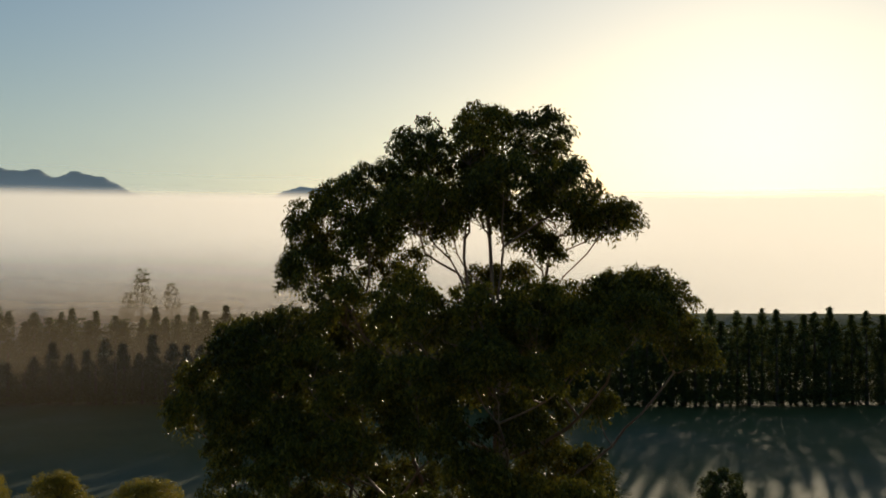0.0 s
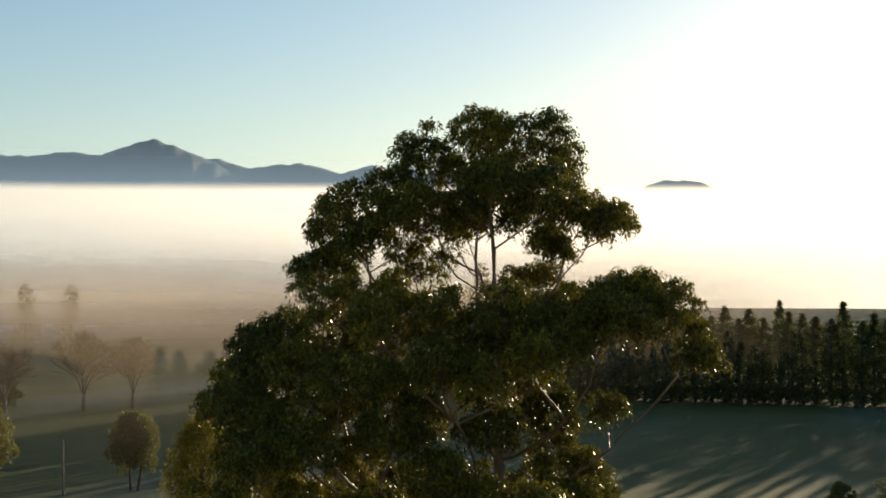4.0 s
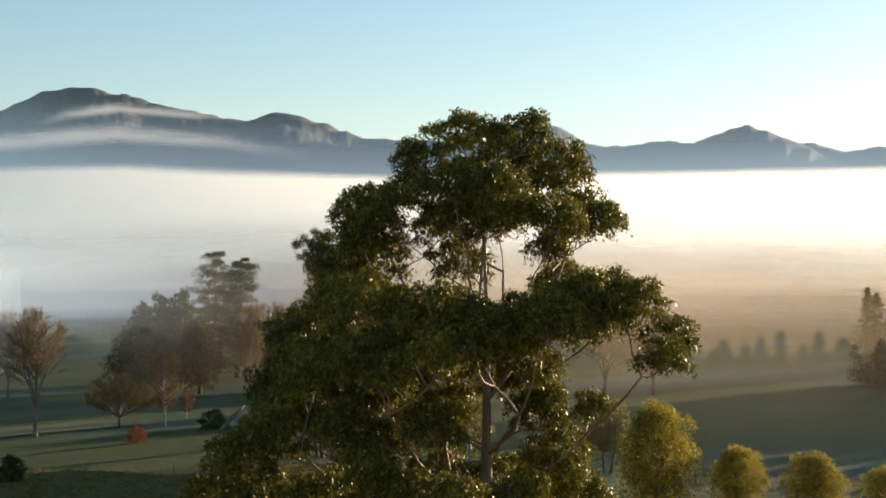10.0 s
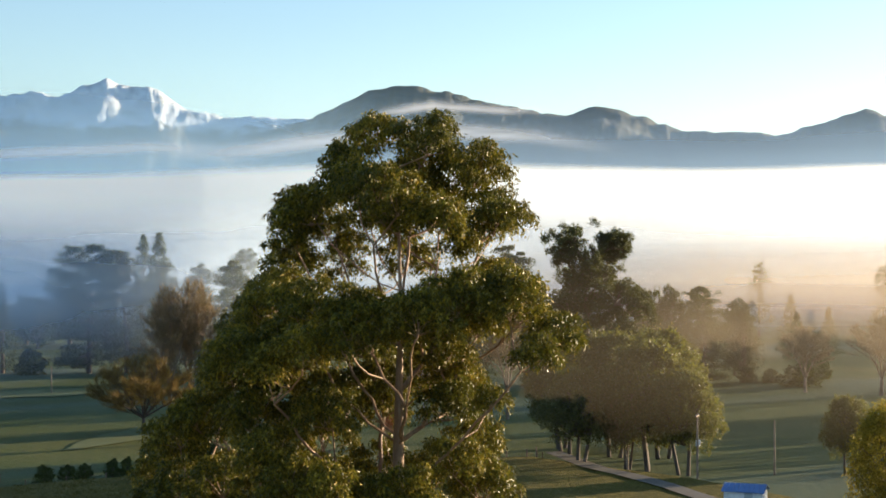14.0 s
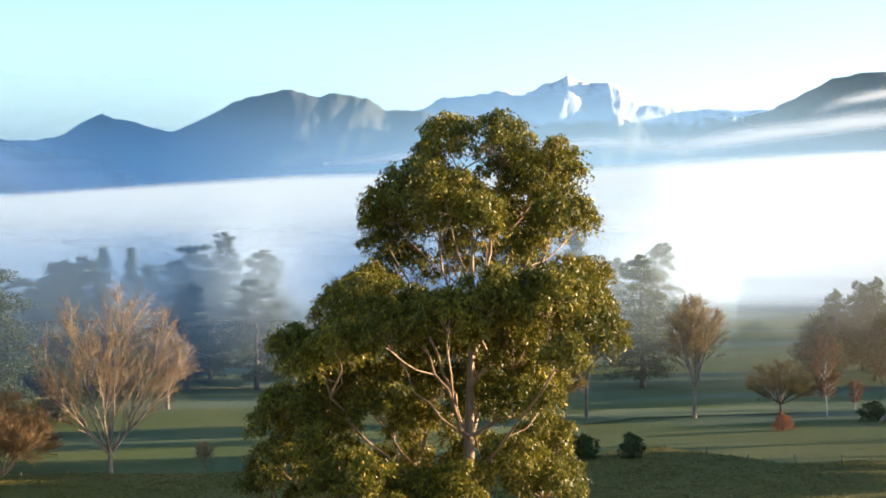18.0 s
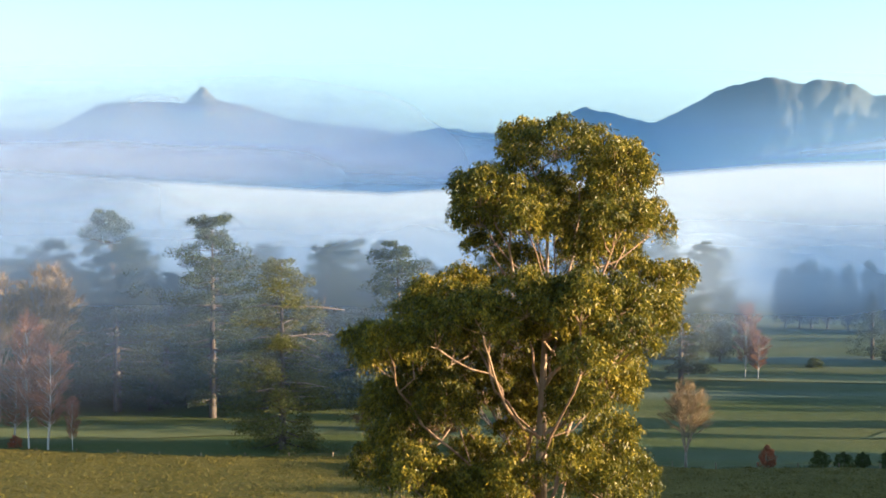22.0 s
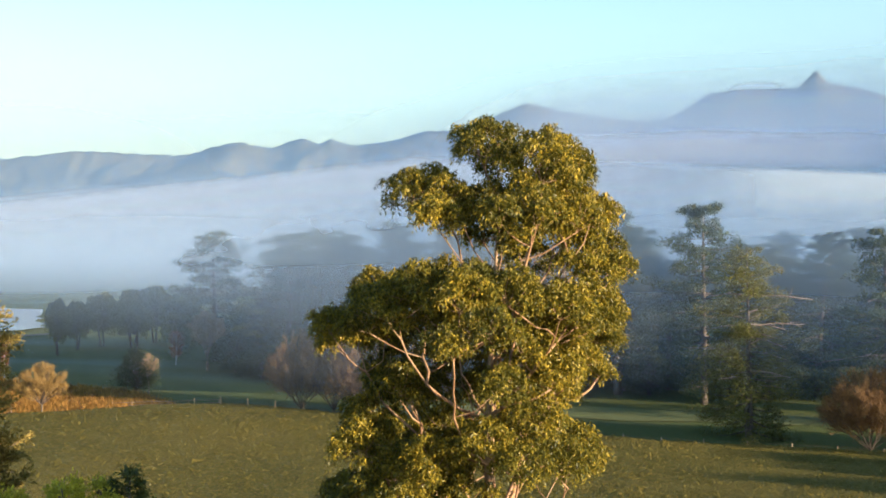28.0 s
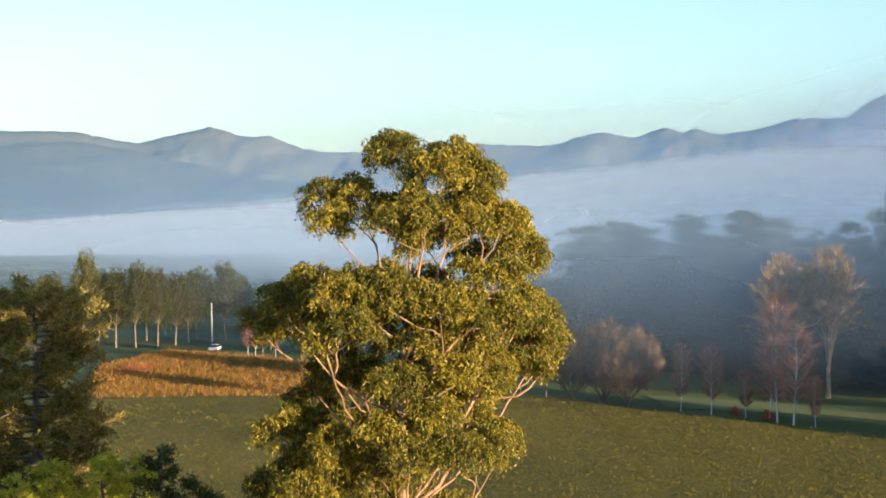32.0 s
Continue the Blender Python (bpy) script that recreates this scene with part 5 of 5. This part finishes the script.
plant((BIRCH,), "birches on the paddock's edge", ((-169, -67, 9.9, 4), (-168, -61.5, 10, 5), (-167.4, -55.8, 7, 3.5), (-164.3, -49.7, 17.7, 6), (-163.4, -47, 13.8, 7), (-169, -52.8, 11, 6.5), (-162.7, -43.5, 7, 2.6),
      (-271, 66, 11.6, 6), (-263.5, 79, 9, 6), (-265, 76.6, 15, 7), (-173, 139, 13, 6), (-180, 150, 5, 3.5), (-237, -147, 7, 4), (-201.6, -182, 8.5, 3.5), (-202.2, -180.5, 9, 3.5), (-203, -179, 9.5, 3.5), (-202, -174.7, 8.5, 2.6), (-202, -165, 8, 3)))
plant((BARE_T,), "small bare trees", ((-140.2, 36, 11.5, 6.8), (-143.5, 24.7, 4.5, 2.8), (-228, -134.5, 12.3, 9.4), (-230, -129, 7, 4.7), (-185.5, -123, 7.1, 4), (-103, 117.3, 10.8, 5.2)))
plant((OLIVE,), "olive trees by the fairway", ((-101.5, 120.3, 18.5, 15.5), (-95.7, 120.3, 14.5, 12), (-104, 118, 13, 9), (-114, 126, 19, 14), (-120, 134, 18, 13), (-82.3, 136.3, 11, 8), (-118, 121, 19, 14), (-109, 131, 19.5, 14), (-125, 127, 18, 14), (-108.5, 113.6, 14, 12.5)))
plant((OLIVE,), "evergreens behind the lake shore", ((-253, -187, 14, 7), (-268, -192, 12.5, 9), (-280, -192, 14.3, 11), (-288.5, -189, 14.8, 11), (-292, -184, 15.5, 12), (-291.5, -175, 14.2, 11), (-246, -133, 16, 12), (-275, -180, 13, 11), (-270, -165, 13, 11)))
plant((GOLD,), "golden shrub trees", ((-64.5, 119, 12.2, 10.9), (-58.4, 127.3, 6.7, 8.1), (-50.9, 132.4, 5.9, 8.8), (-40, 129.6, 5.5, 10.3)))
plant((BUSH,), "bushes along the paddock's edge", ((-138.8, 61.3, 2.8, 2.4), (-138.4, 63.1, 2.9, 2.2), (-142, 53.6, 2.4, 2.9), (-141.4, 56.5, 2.2, 2.9), (-142.4, 59.2, 2.0, 2.4), (-141.3, 68.4, 4.3, 5), (-136, 70.5, 4.4, 4.5),
      (-134.4, 73, 3.2, 4.4), (-133.1, 79.1, 3.4, 4.0), (-163.4, 141.1, 3.4, 5.8), (-288, 98.6, 2.3, 4.5), (-316, 142.5, 3.5, 5.6), (-328, 158.6, 5.9, 5.9), (-302.5, 123.4, 6.2, 8.3), (-169, 241, 5, 11), (-182, 238.4, 3.2, 5), (-178.4, 242.2, 3.2, 5), (-178, 257, 5.6, 9)))
plant((TALL,), "line of pale-trunked trees", ((-195, -224.6, 22.9, 7), (-204.4, -224.3, 18.8, 8), (-207, -220.5, 20.1, 7), (-213, -219.5, 18.7, 8), (-217.7, -218.4, 17.3, 8), (-237, -220, 19.5, 9), (-201.6, -243, 17.3, 8), (-198, -248.4, 16, 8), (-233, -225.6, 18, 9), (-225, -221, 17, 8),
      (-190, -232, 17, 8), (-210, -236, 18, 9), (-222, -232, 18, 9), (-245, -222, 16, 9)))

plant((RED,), "red shrubs", ((-143.7, 47.3, 3.0, 2.6), (-166, -52, 1.8, 2.0), (-168.5, -58, 1.6, 1.8), (-157, 119, 3.0, 3.4)))

plant((SPIRE_A,), "small conifers", ((12.5, 141, 7.5, 7),))
plant((BUSH,), "bushes by the belt", ((27, 143, 4.5, 7), (6, 146, 3, 4)))


def old_pine():
    """The old pine with a broken, two-headed top."""
    rng = np.random.default_rng(77)
    tree = thing("pine_tree", "old gnarled pine with a forked wind-bent top", "tree", at=pose(-136.4, 142.9, lie(-136.4, 142.9), 0, 0, 0))
    side = Vector((math.sin(radians(137)), -math.cos(radians(137)), 0))
    heads = [(-2.6, 31.4, 2.3), (-2.0, 29.0, 2.2), (-4.0, 28.2, 1.9), (-0.6, 27.0, 1.6), (3.2, 30.4, 1.6), (5.0, 30.8, 1.7), (6.6, 30.2, 1.3), (1.8, 28.6, 1.2), (4.6, 28.0, 1.2), (-1.0, 25.0, 2.6), (3.0, 25.4, 2.2), (-3.5, 24.0, 2.4),
             (0.5, 22.2, 3.2), (-4.2, 20.5, 3.0), (4.2, 21.5, 3.0), (-1.0, 18.0, 3.6), (4.6, 17.5, 3.2), (-5.0, 16.0, 3.2), (0.0, 13.5, 3.8), (5.0, 12.5, 3.4), (-5.0, 11.0, 3.2), (7.5, 19.5, 2.6), (-7.0, 18.5, 2.6), (8.0, 15.0, 3.0), (-8.0, 13.5, 2.8), (2.0, 10.0, 3.6), (-2.0, 8.0, 3.4)]
    tubes, leaves = [], []
    part("trunk", join_tubes("trunk", [tube([(0, 0, -0.4), (0.1, 0, 10), (-0.2, 0.1, 20), (-0.3, 0, 25)], [0.6, 0.5, 0.36, 0.2], 9)], DARK_BARK), None, tree)
    for s, z, r in heads:
        c = side * s + Vector((rng.normal() * 0.8, rng.normal() * 0.8, z))
        b = Vector((-0.2, 0, max(6.0, z - 4.5)))
        tubes.append(tube([b, b.lerp(c, 0.5) + Vector((0, 0, -0.3)), c], [0.2, 0.13, 0.05], 6))
        for j in range(20):
            e = c + Vector((rng.normal(), rng.normal(), rng.normal() * 0.6)) * r * 0.68
            tubes.append(tube([b.lerp(c, 0.75), e], [0.08, 0.03], 4))
            pts = clump_points(rng, e, 0.3 + r * 0.19, int(1.0 * r * r) + 5, 16, 0.8, 0.3, 0.25)
            leaves.append(blades(rng, pts, 0.5, 0.15, -0.1))
    tagged(part("branch_work", join_tubes("branch_work", tubes, DARK_BARK), None, tree), kind="stuff")
    part("crown", mesh_np("crown", np.concatenate(leaves), 4, PINE_LEAF), None, tree)


old_pine()
for ob in PROTOS:
    for o in (*ob.children_recursive, ob):
        bpy.data.objects.remove(o)

paddock()


def reed_bed():
    flat_sheet("reed_bed", "rusty brown rushes on wet ground", REED_POLY, 0.12, plain_mat("reed_litter", (0.07, 0.045, 0.02), (0.2, 0.11, 0.04), 0.5, 0.9), "ground")
    rng = np.random.default_rng(9)
    pts = []
    while len(pts) < 3600:
        x, y = rng.uniform(-203, -124), rng.uniform(-206, -108)
        if in_poly(x, y, REED_POLY):
            pts.append((x, y, lie(x, y) + 0.1))
    c = np.repeat(np.array(pts), 22, axis=0)
    c[:, :2] += rng.normal(size=(len(c), 2)) * 0.26
    tagged(new("rushes", mesh_np("rushes", blades(rng, c, 1.15, 0.1, -0.6), 4, REED)), "orange brown clumps of dry rushes", "reeds", kind="stuff")


def water_mat():
    m, n, l, b = nodes_of("still_water")
    b.inputs["Base Color"].default_value = (0.02, 0.035, 0.045, 1)
    b.inputs["Roughness"].default_value = 0.06
    bp = n.new("ShaderNodeBump")
    bp.inputs["Strength"].default_value, bp.inputs["Distance"].default_value = 0.08, 0.05
    l.new(noise_node(n, l, 0.7, 3.0), bp.inputs["Height"])
    l.new(bp.outputs[0], b.inputs["Normal"])
    return m


reed_bed()
WATER = water_mat()
flat_sheet("lake", "still pale lake reflecting the misty sky", LAKE_POLY, 0.75, WATER, "water", 4.0, smooth_z=False)
flat_sheet("ditch_water", "thin strip of water beside the paddock", [(-149, -121.5), (-156, -117), (-160, -114), (-161, -115.5), (-156, -118.6), (-150, -123)], 0.32, WATER, "water", 0.4)

FAIRWAY = plain_mat("mown_fairway", (0.07, 0.1, 0.02), (0.125, 0.14, 0.035), 0.05, 0.85)
TRACK = plain_mat("gravel_track", (0.09, 0.08, 0.06), (0.15, 0.13, 0.1), 1.0, 0.9)
flat_sheet("fairway", "bright green mown fairway", [(-172, 70), (-186, 82), (-196, 112), (-186, 140), (-178, 138), (-182, 108), (-176, 86)], 0.14, FAIRWAY, "lawn", 2.5)
flat_sheet("fairway", "bright green mown fairway", [(-170, -70), (-176, -40), (-178, -10), (-184, -8), (-190, -40), (-184, -80)], 0.14, FAIRWAY, "lawn", 2.5)
flat_sheet("fairway", "bright green mown fairway", [(-262, 60), (-252, 100), (-244, 130), (-256, 132), (-268, 100), (-274, 62)], 0.14, FAIRWAY, "lawn", 2.5)
flat_sheet("track", "grey gravel farm track", [(-117, 116), (-104, 110), (-91, 106), (-70, 100), (-70, 103), (-91, 109), (-104, 113), (-117, 119)], 1.12, TRACK, "track", 0.5)
flat_sheet("lake_road", "pale road along the lake", [(-262, -242), (-285, -232), (-310, -218), (-312, -221), (-286, -236), (-263, -246)], 0.8, TRACK, "road", 1.0)


# ------------------------------------------------------------------ fences, poles, shed and other small things
def box(bm, x, y, z, sx, sy, sz, turn=0.0, bevel=0.0):
    m = Matrix.Translation((x, y, z)) @ Matrix.Rotation(turn, 4, "Z") @ Matrix.Diagonal((sx, sy, sz, 1))
    got = bmesh.ops.create_cube(bm, size=1.0, matrix=m)
    if bevel:
        edges = list({e for v in got["verts"] for e in v.link_edges})
        bmesh.ops.bevel(bm, geom=edges, offset=bevel, segments=2, affect="EDGES")
    return bm


def wire_fence(points, label, gap=5.0, rails=0):
    fence = thing("fence", label, "fence")
    post = bmesh.new()
    box(post, 0, 0, 0.5, 0.12, 0.12, 1.3, 0, 0.015)
    data = bpy.data.meshes.new("post")
    post.to_mesh(data)
    post.free()
    data.materials.append(WOOD)
    spots = []
    for (x0, y0), (x1, y1) in zip(points, points[1:]):
        n = max(1, int(math.hypot(x1 - x0, y1 - y0) / gap))
        for k in range(n):
            spots.append((x0 + (x1 - x0) * k / n, y0 + (y1 - y0) * k / n))
    spots.append(points[-1])
    tops = []
    for x, y in spots:
        z = max(lie(x, y), lifted(x, y)) - 0.1
        p = part("post", data, None, fence)
        p.matrix_basis = pose(x, y, z, rnd.uniform(-3, 3), rnd.uniform(-3, 3), rnd.uniform(0, 90))
        tops.append(Vector((x, y, z)))
    for hgt in ((0.95, 0.6, 0.3) if not rails else (0.95, 0.5)):
        part("rail" if rails else "wire", join_tubes("wire", [tube([t + Vector((0, 0, hgt)) for t in tops], [0.05 if rails else 0.008] * len(tops), 4)], WOOD), None, fence)
    return fence


wire_fence([(-168, -109), (-165, -74), (-160, -53), (-151, -25), (-151, 9), (-141, 40), (-138, 60)], "wire fence with weathered posts along the paddock")
wire_fence([(-138, 60), (-137, 80), (-130, 95), (-118, 116)], "wire fence with weathered posts beside the fairway")
wire_fence([(-174, -103), (-171, -107), (-168, -112), (-164, -117)], "low rail fence of sunlit timber", 3.0, 1)
wire_fence([(-125, -153), (-134, -141), (-147, -124)], "wire fence with weathered posts beside the rushes", 4.0)


def pole(x, y, h, label, arms=1, lamp=False):
    p = thing("utility_pole", label, "pole", at=pose(x, y, lie(x, y), 0, 0, rnd.uniform(0, 180)))
    part("shaft", join_tubes("shaft", [tube([(0, 0, -0.5), (0, 0, h)], [0.16, 0.1], 8)], WOOD), None, p)
    for k in range(arms):
        part("crossarm", box(bmesh.new(), 0, 0, h - 0.35 - 0.7 * k, 1.7, 0.12, 0.14, 0, 0.02), WOOD, p)
        for s in (-0.7, -0.25, 0.25, 0.7):
            part("insulator", join_tubes("insulator", [tube([(s, 0, h - 0.28 - 0.7 * k), (s, 0, h - 0.12 - 0.7 * k)], [0.05, 0.035], 6)], WHITE), None, p)
    if lamp:
        part("transformer", box(bmesh.new(), 0.3, 0, h * 0.58, 0.55, 0.5, 0.8, 0, 0.06), WHITE, p, "pale grey transformer box")
    return p


WHITE = plain_mat("white_paint", (0.6, 0.6, 0.6), (0.78, 0.78, 0.78), 2.0, 0.5)
BLUE_ROOF = plain_mat("blue_roof_steel", (0.06, 0.14, 0.32), (0.1, 0.2, 0.42), 1.0, 0.4)
pole(-88.5, 129.4, 7.0, "plain timber pole on the fairway", 0)
pole(-88.7, 114.7, 8.8, "timber power pole with pale transformer box", 1, True)
pole(-258, 108, 5.5, "thin dark pole on the golf course", 0)
pole(-492, -579, 9.0, "pale pole far over the valley", 0)
pole(-586, -631, 9.0, "pale pole far over the valley", 0)
pole(-420, -345, 12.0, "white pole beyond the lake", 0)
for x, y in ((-117.6, 109), (-118.2, 113.3), (-119.6, 116.4)):
    pole(x, y, 1.6, "short pale marker post", 0)


def shed():
    s = thing("shed", "small white shed with a blue roof", "shed", at=pose(-72.0, 103.5, lifted(-72.0, 103.5) - 0.05, 0, 0, 28))
    part("wall", box(bmesh.new(), 0, 0, 0.95, 4.2, 3.0, 1.9, 0, 0.02), WHITE, s)
    bm = bmesh.new()
    prof = [(-1.75, 1.82), (0, 2.5), (1.75, 1.82), (1.75, 1.9), (0, 2.6), (-1.75, 1.9)]
    rings = [[bm.verts.new((x, y, z)) for y, z in prof] for x in (-2.35, 2.35)]
    for k in range(6):
        bm.faces.new((rings[0][k], rings[0][(k + 1) % 6], rings[1][(k + 1) % 6], rings[1][k]))
    bm.faces.new(rings[0][::-1])
    bm.faces.new(rings[1])
    bmesh.ops.recalc_face_normals(bm, faces=bm.faces)
    part("roof", bm, BLUE_ROOF, s, "blue corrugated roof")
    for k in range(9):
        for side in (-1, 1):
            part("roof_rib", join_tubes("roof_rib", [tube([(-2.2 + 0.55 * k, side * 1.75, 1.93), (-2.2 + 0.55 * k, 0, 2.62)], [0.03, 0.03], 4)], BLUE_ROOF), None, s)
    door = part("door", box(bmesh.new(), 0.6, -1.52, 0.9, 0.9, 0.06, 1.75, 0, 0.01), plain_mat("door_grey", (0.3, 0.32, 0.34), (0.4, 0.42, 0.44)), s)
    part("handle", box(bmesh.new(), 0.95, -1.58, 0.9, 0.04, 0.08, 0.12, 0, 0.01), plain_mat("dull_metal", (0.3, 0.3, 0.3), (0.4, 0.4, 0.4), 5, 0.4, 0.8), door)


shed()


def leaning_prop():
    p = thing("fallen_trunk", "grey dead trunk leaning beside a bush", "log", at=pose(-161, 141, lie(-161, 141), 0, 0, 0))
    part("log", join_tubes("log", [tube([(0, -0.6, -0.2), (1.3, 1.0, 2.0), (2.4, 2.6, 4.0)], [0.35, 0.3, 0.22], 8)], PALE_BARK), None, p)


leaning_prop()


def snag(x, y, h):
    p = thing("dead_trunk", "tall bare pale dead trunk", "tree", at=pose(x, y, lie(x, y), 0, 0, 0))
    part("trunk", join_tubes("trunk", [tube([(0, 0, -0.4), (0.1, 0.05, h * 0.5), (0.25, 0.1, h)], [0.3, 0.24, 0.16], 9)], WHITE_BARK), None, p)
    part("stub", join_tubes("stub", [tube([(0.1, 0, h * 0.7), (0.7, 0.3, h * 0.78)], [0.1, 0.04], 5)], WHITE_BARK), None, p)


snag(-228.6, -216.8, 9.5)


def brush_pile():
    rng = np.random.default_rng(21)
    p = thing("brush_pile", "heap of dark red cut branches", "branches", at=pose(-165.4, -178.2, lie(-165.4, -178.2), 0, 0, 30))
    for k in range(46):
        a, r = rng.uniform(0, 6.28), 4.6 * rng.random() ** 0.5
        c = Vector((1.3 * r * math.cos(a), 0.6 * r * math.sin(a), 0.1))
        d = Vector((rng.normal(), rng.normal() * 0.6, rng.uniform(0.1, 1.0) * (1.2 - r / 5))) * 1.2
        part("branch", join_tubes("branch", [tube([c - d * 0.4 + Vector((0, 0, 0.3)), c + d * 0.5, c + d], [0.09, 0.06, 0.02], 4)], DARK_BARK), None, p)
    leaves = blades(rng, rng.normal(size=(2600, 3)) * np.array([3.2, 1.4, 0.5]) + np.array([0, 0, 0.6]), 0.5, 0.04, -0.1)
    part("twig_heap", mesh_np("twig_heap", leaves, 4, RED_TWIG), None, p)


brush_pile()


def parked_car(x, y, turn, paint):
    """A small car far off, with its main parts."""
    c = thing("car", "small white car parked at the field's end", "car", at=pose(x, y, lie(x, y) + 0.02, 0, 0, turn))
    part("body", box(bmesh.new(), 0, 0, 0.62, 4.1, 1.7, 0.62, 0, 0.14), paint, c)
    cab = box(bmesh.new(), -0.2, 0, 1.15, 2.2, 1.5, 0.55, 0, 0.16)
    part("cabin", cab, plain_mat("car_glass", (0.02, 0.025, 0.03), (0.04, 0.05, 0.05), 2, 0.15), c, "dark car windows")
    part("roof", box(bmesh.new(), -0.2, 0, 1.44, 1.8, 1.4, 0.06, 0, 0.02), paint, c)
    for sx in (-1.3, 1.3):
        for sy in (-0.82, 0.82):
            w = part("wheel", join_tubes("wheel", [tube([(sx, sy - 0.1, 0.32), (sx, sy + 0.1, 0.32)], [0.32, 0.32], 14)], plain_mat("tyre", (0.02, 0.02, 0.02), (0.04, 0.04, 0.04))), None, c)


parked_car(-209, -198.2, 20, WHITE)


# ------------------------------------------------------------------ the conifers close by the eucalypt
def ragged_conifer(x, y, h, w, seed, label, leafmat, start, n, dead, name="conifer_tree"):
    """A nearby conifer with upswept feathery sprays and dead inner limbs."""
    rng = np.random.default_rng(seed)
    tree = thing(name, label, "tree", at=pose(x, y, lie(x, y), 0, 0, rng.uniform(0, 360)))
    part("trunk", join_tubes("trunk", [tube([(0, 0, -0.4), (0.2, 0, h * 0.5), (0, 0.1, h * 0.97)], [0.02 * h, 0.014 * h, 0.03], 9)], DARK_BARK), None, tree)
    for k in range(n):
        u = start + (1 - start) * (k + rng.random()) / n
        a = k * 2.399 + rng.normal() * 0.3
        ln = w * (0.35 + 0.65 * (1 - u) ** 0.7) * rng.uniform(0.6, 1.12)
        b = Vector((0.1, 0.05, h * u * 0.97))
        tip = b + Vector((math.cos(a), math.sin(a), 0.25)) * ln
        limb = part("limb", join_tubes("limb", [tube([b, b.lerp(tip, 0.55) - Vector((0, 0, 0.12 * ln)), tip], [0.07, 0.045, 0.012], 5)], DARK_BARK), None, tree)
        pts, dirs = [], []
        for s in range(int(14 + ln * 16)):
            v = rng.uniform(0.28, 1.02)
            c = b.lerp(tip, v) - Vector((0, 0, 0.1 * ln * (1 - v))) + Vector((rng.normal(), rng.normal(), rng.normal() * 0.6)) * 0.16
            out = (Vector((math.cos(a), math.sin(a), 0.55)) + Vector((rng.normal(), rng.normal(), rng.normal())) * 0.55).normalized()
            for j in range(16):
                q = c + out * 0.5 * rng.random() + Vector((rng.normal(), rng.normal(), rng.normal())) * 0.045
                pts.append(q)
                dirs.append((out + Vector((rng.normal(), rng.normal(), rng.normal())) * 0.5).normalized())
        c, d = np.array(pts), np.array(dirs)
        sd = np.cross(d, rng.normal(size=c.shape))
        sd /= np.linalg.norm(sd, axis=1, keepdims=True)
        ln2 = rng.uniform(0.12, 0.24, (len(c), 1))
        spray = part("spray", mesh_np("spray", np.stack([c, c + d * ln2 * 0.5 + sd * 0.036, c + d * ln2, c + d * ln2 * 0.5 - sd * 0.036], axis=1), 4, leafmat), None, limb)
        tagged(spray, kind="stuff")
    for k in range(dead):
        u = rng.uniform(0.35, 0.85)
        a, ln = rng.uniform(0, 6.28), w * rng.uniform(0.4, 0.85)
        b = Vector((0.1, 0.05, h * u * 0.95))
        q = b + Vector((math.cos(a), math.sin(a), rng.uniform(-0.2, 0.3))) * ln
        part("dead_limb", join_tubes("dead_limb", [tube([b, b.lerp(q, 0.5) + Vector((0, 0, 0.2)), q], [0.07, 0.045, 0.012], 5)], PALE_BARK), None, tree)
    return tree


ragged_conifer(-8.9, -28.9, 26.3, 6.2, 61, "dark ragged conifer with dead pale limbs, golden sunlight put into its brown sprays", SUNLIT_BROWN_LEAF, 0.36, 130, 30)
# these stand in the eucalypt's shade; their sunlight is in the leaf colour
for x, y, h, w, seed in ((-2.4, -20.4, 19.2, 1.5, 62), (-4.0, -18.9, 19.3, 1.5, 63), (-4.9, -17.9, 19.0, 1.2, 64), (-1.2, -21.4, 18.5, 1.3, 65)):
    tagged(ragged_conifer(x, y, h, w, seed, "bright lime green feathery cypress, sunlight put into its leaf colour", SUNLIT_LIME_LEAF, 0.5, 34, 0), group="lime cypresses")
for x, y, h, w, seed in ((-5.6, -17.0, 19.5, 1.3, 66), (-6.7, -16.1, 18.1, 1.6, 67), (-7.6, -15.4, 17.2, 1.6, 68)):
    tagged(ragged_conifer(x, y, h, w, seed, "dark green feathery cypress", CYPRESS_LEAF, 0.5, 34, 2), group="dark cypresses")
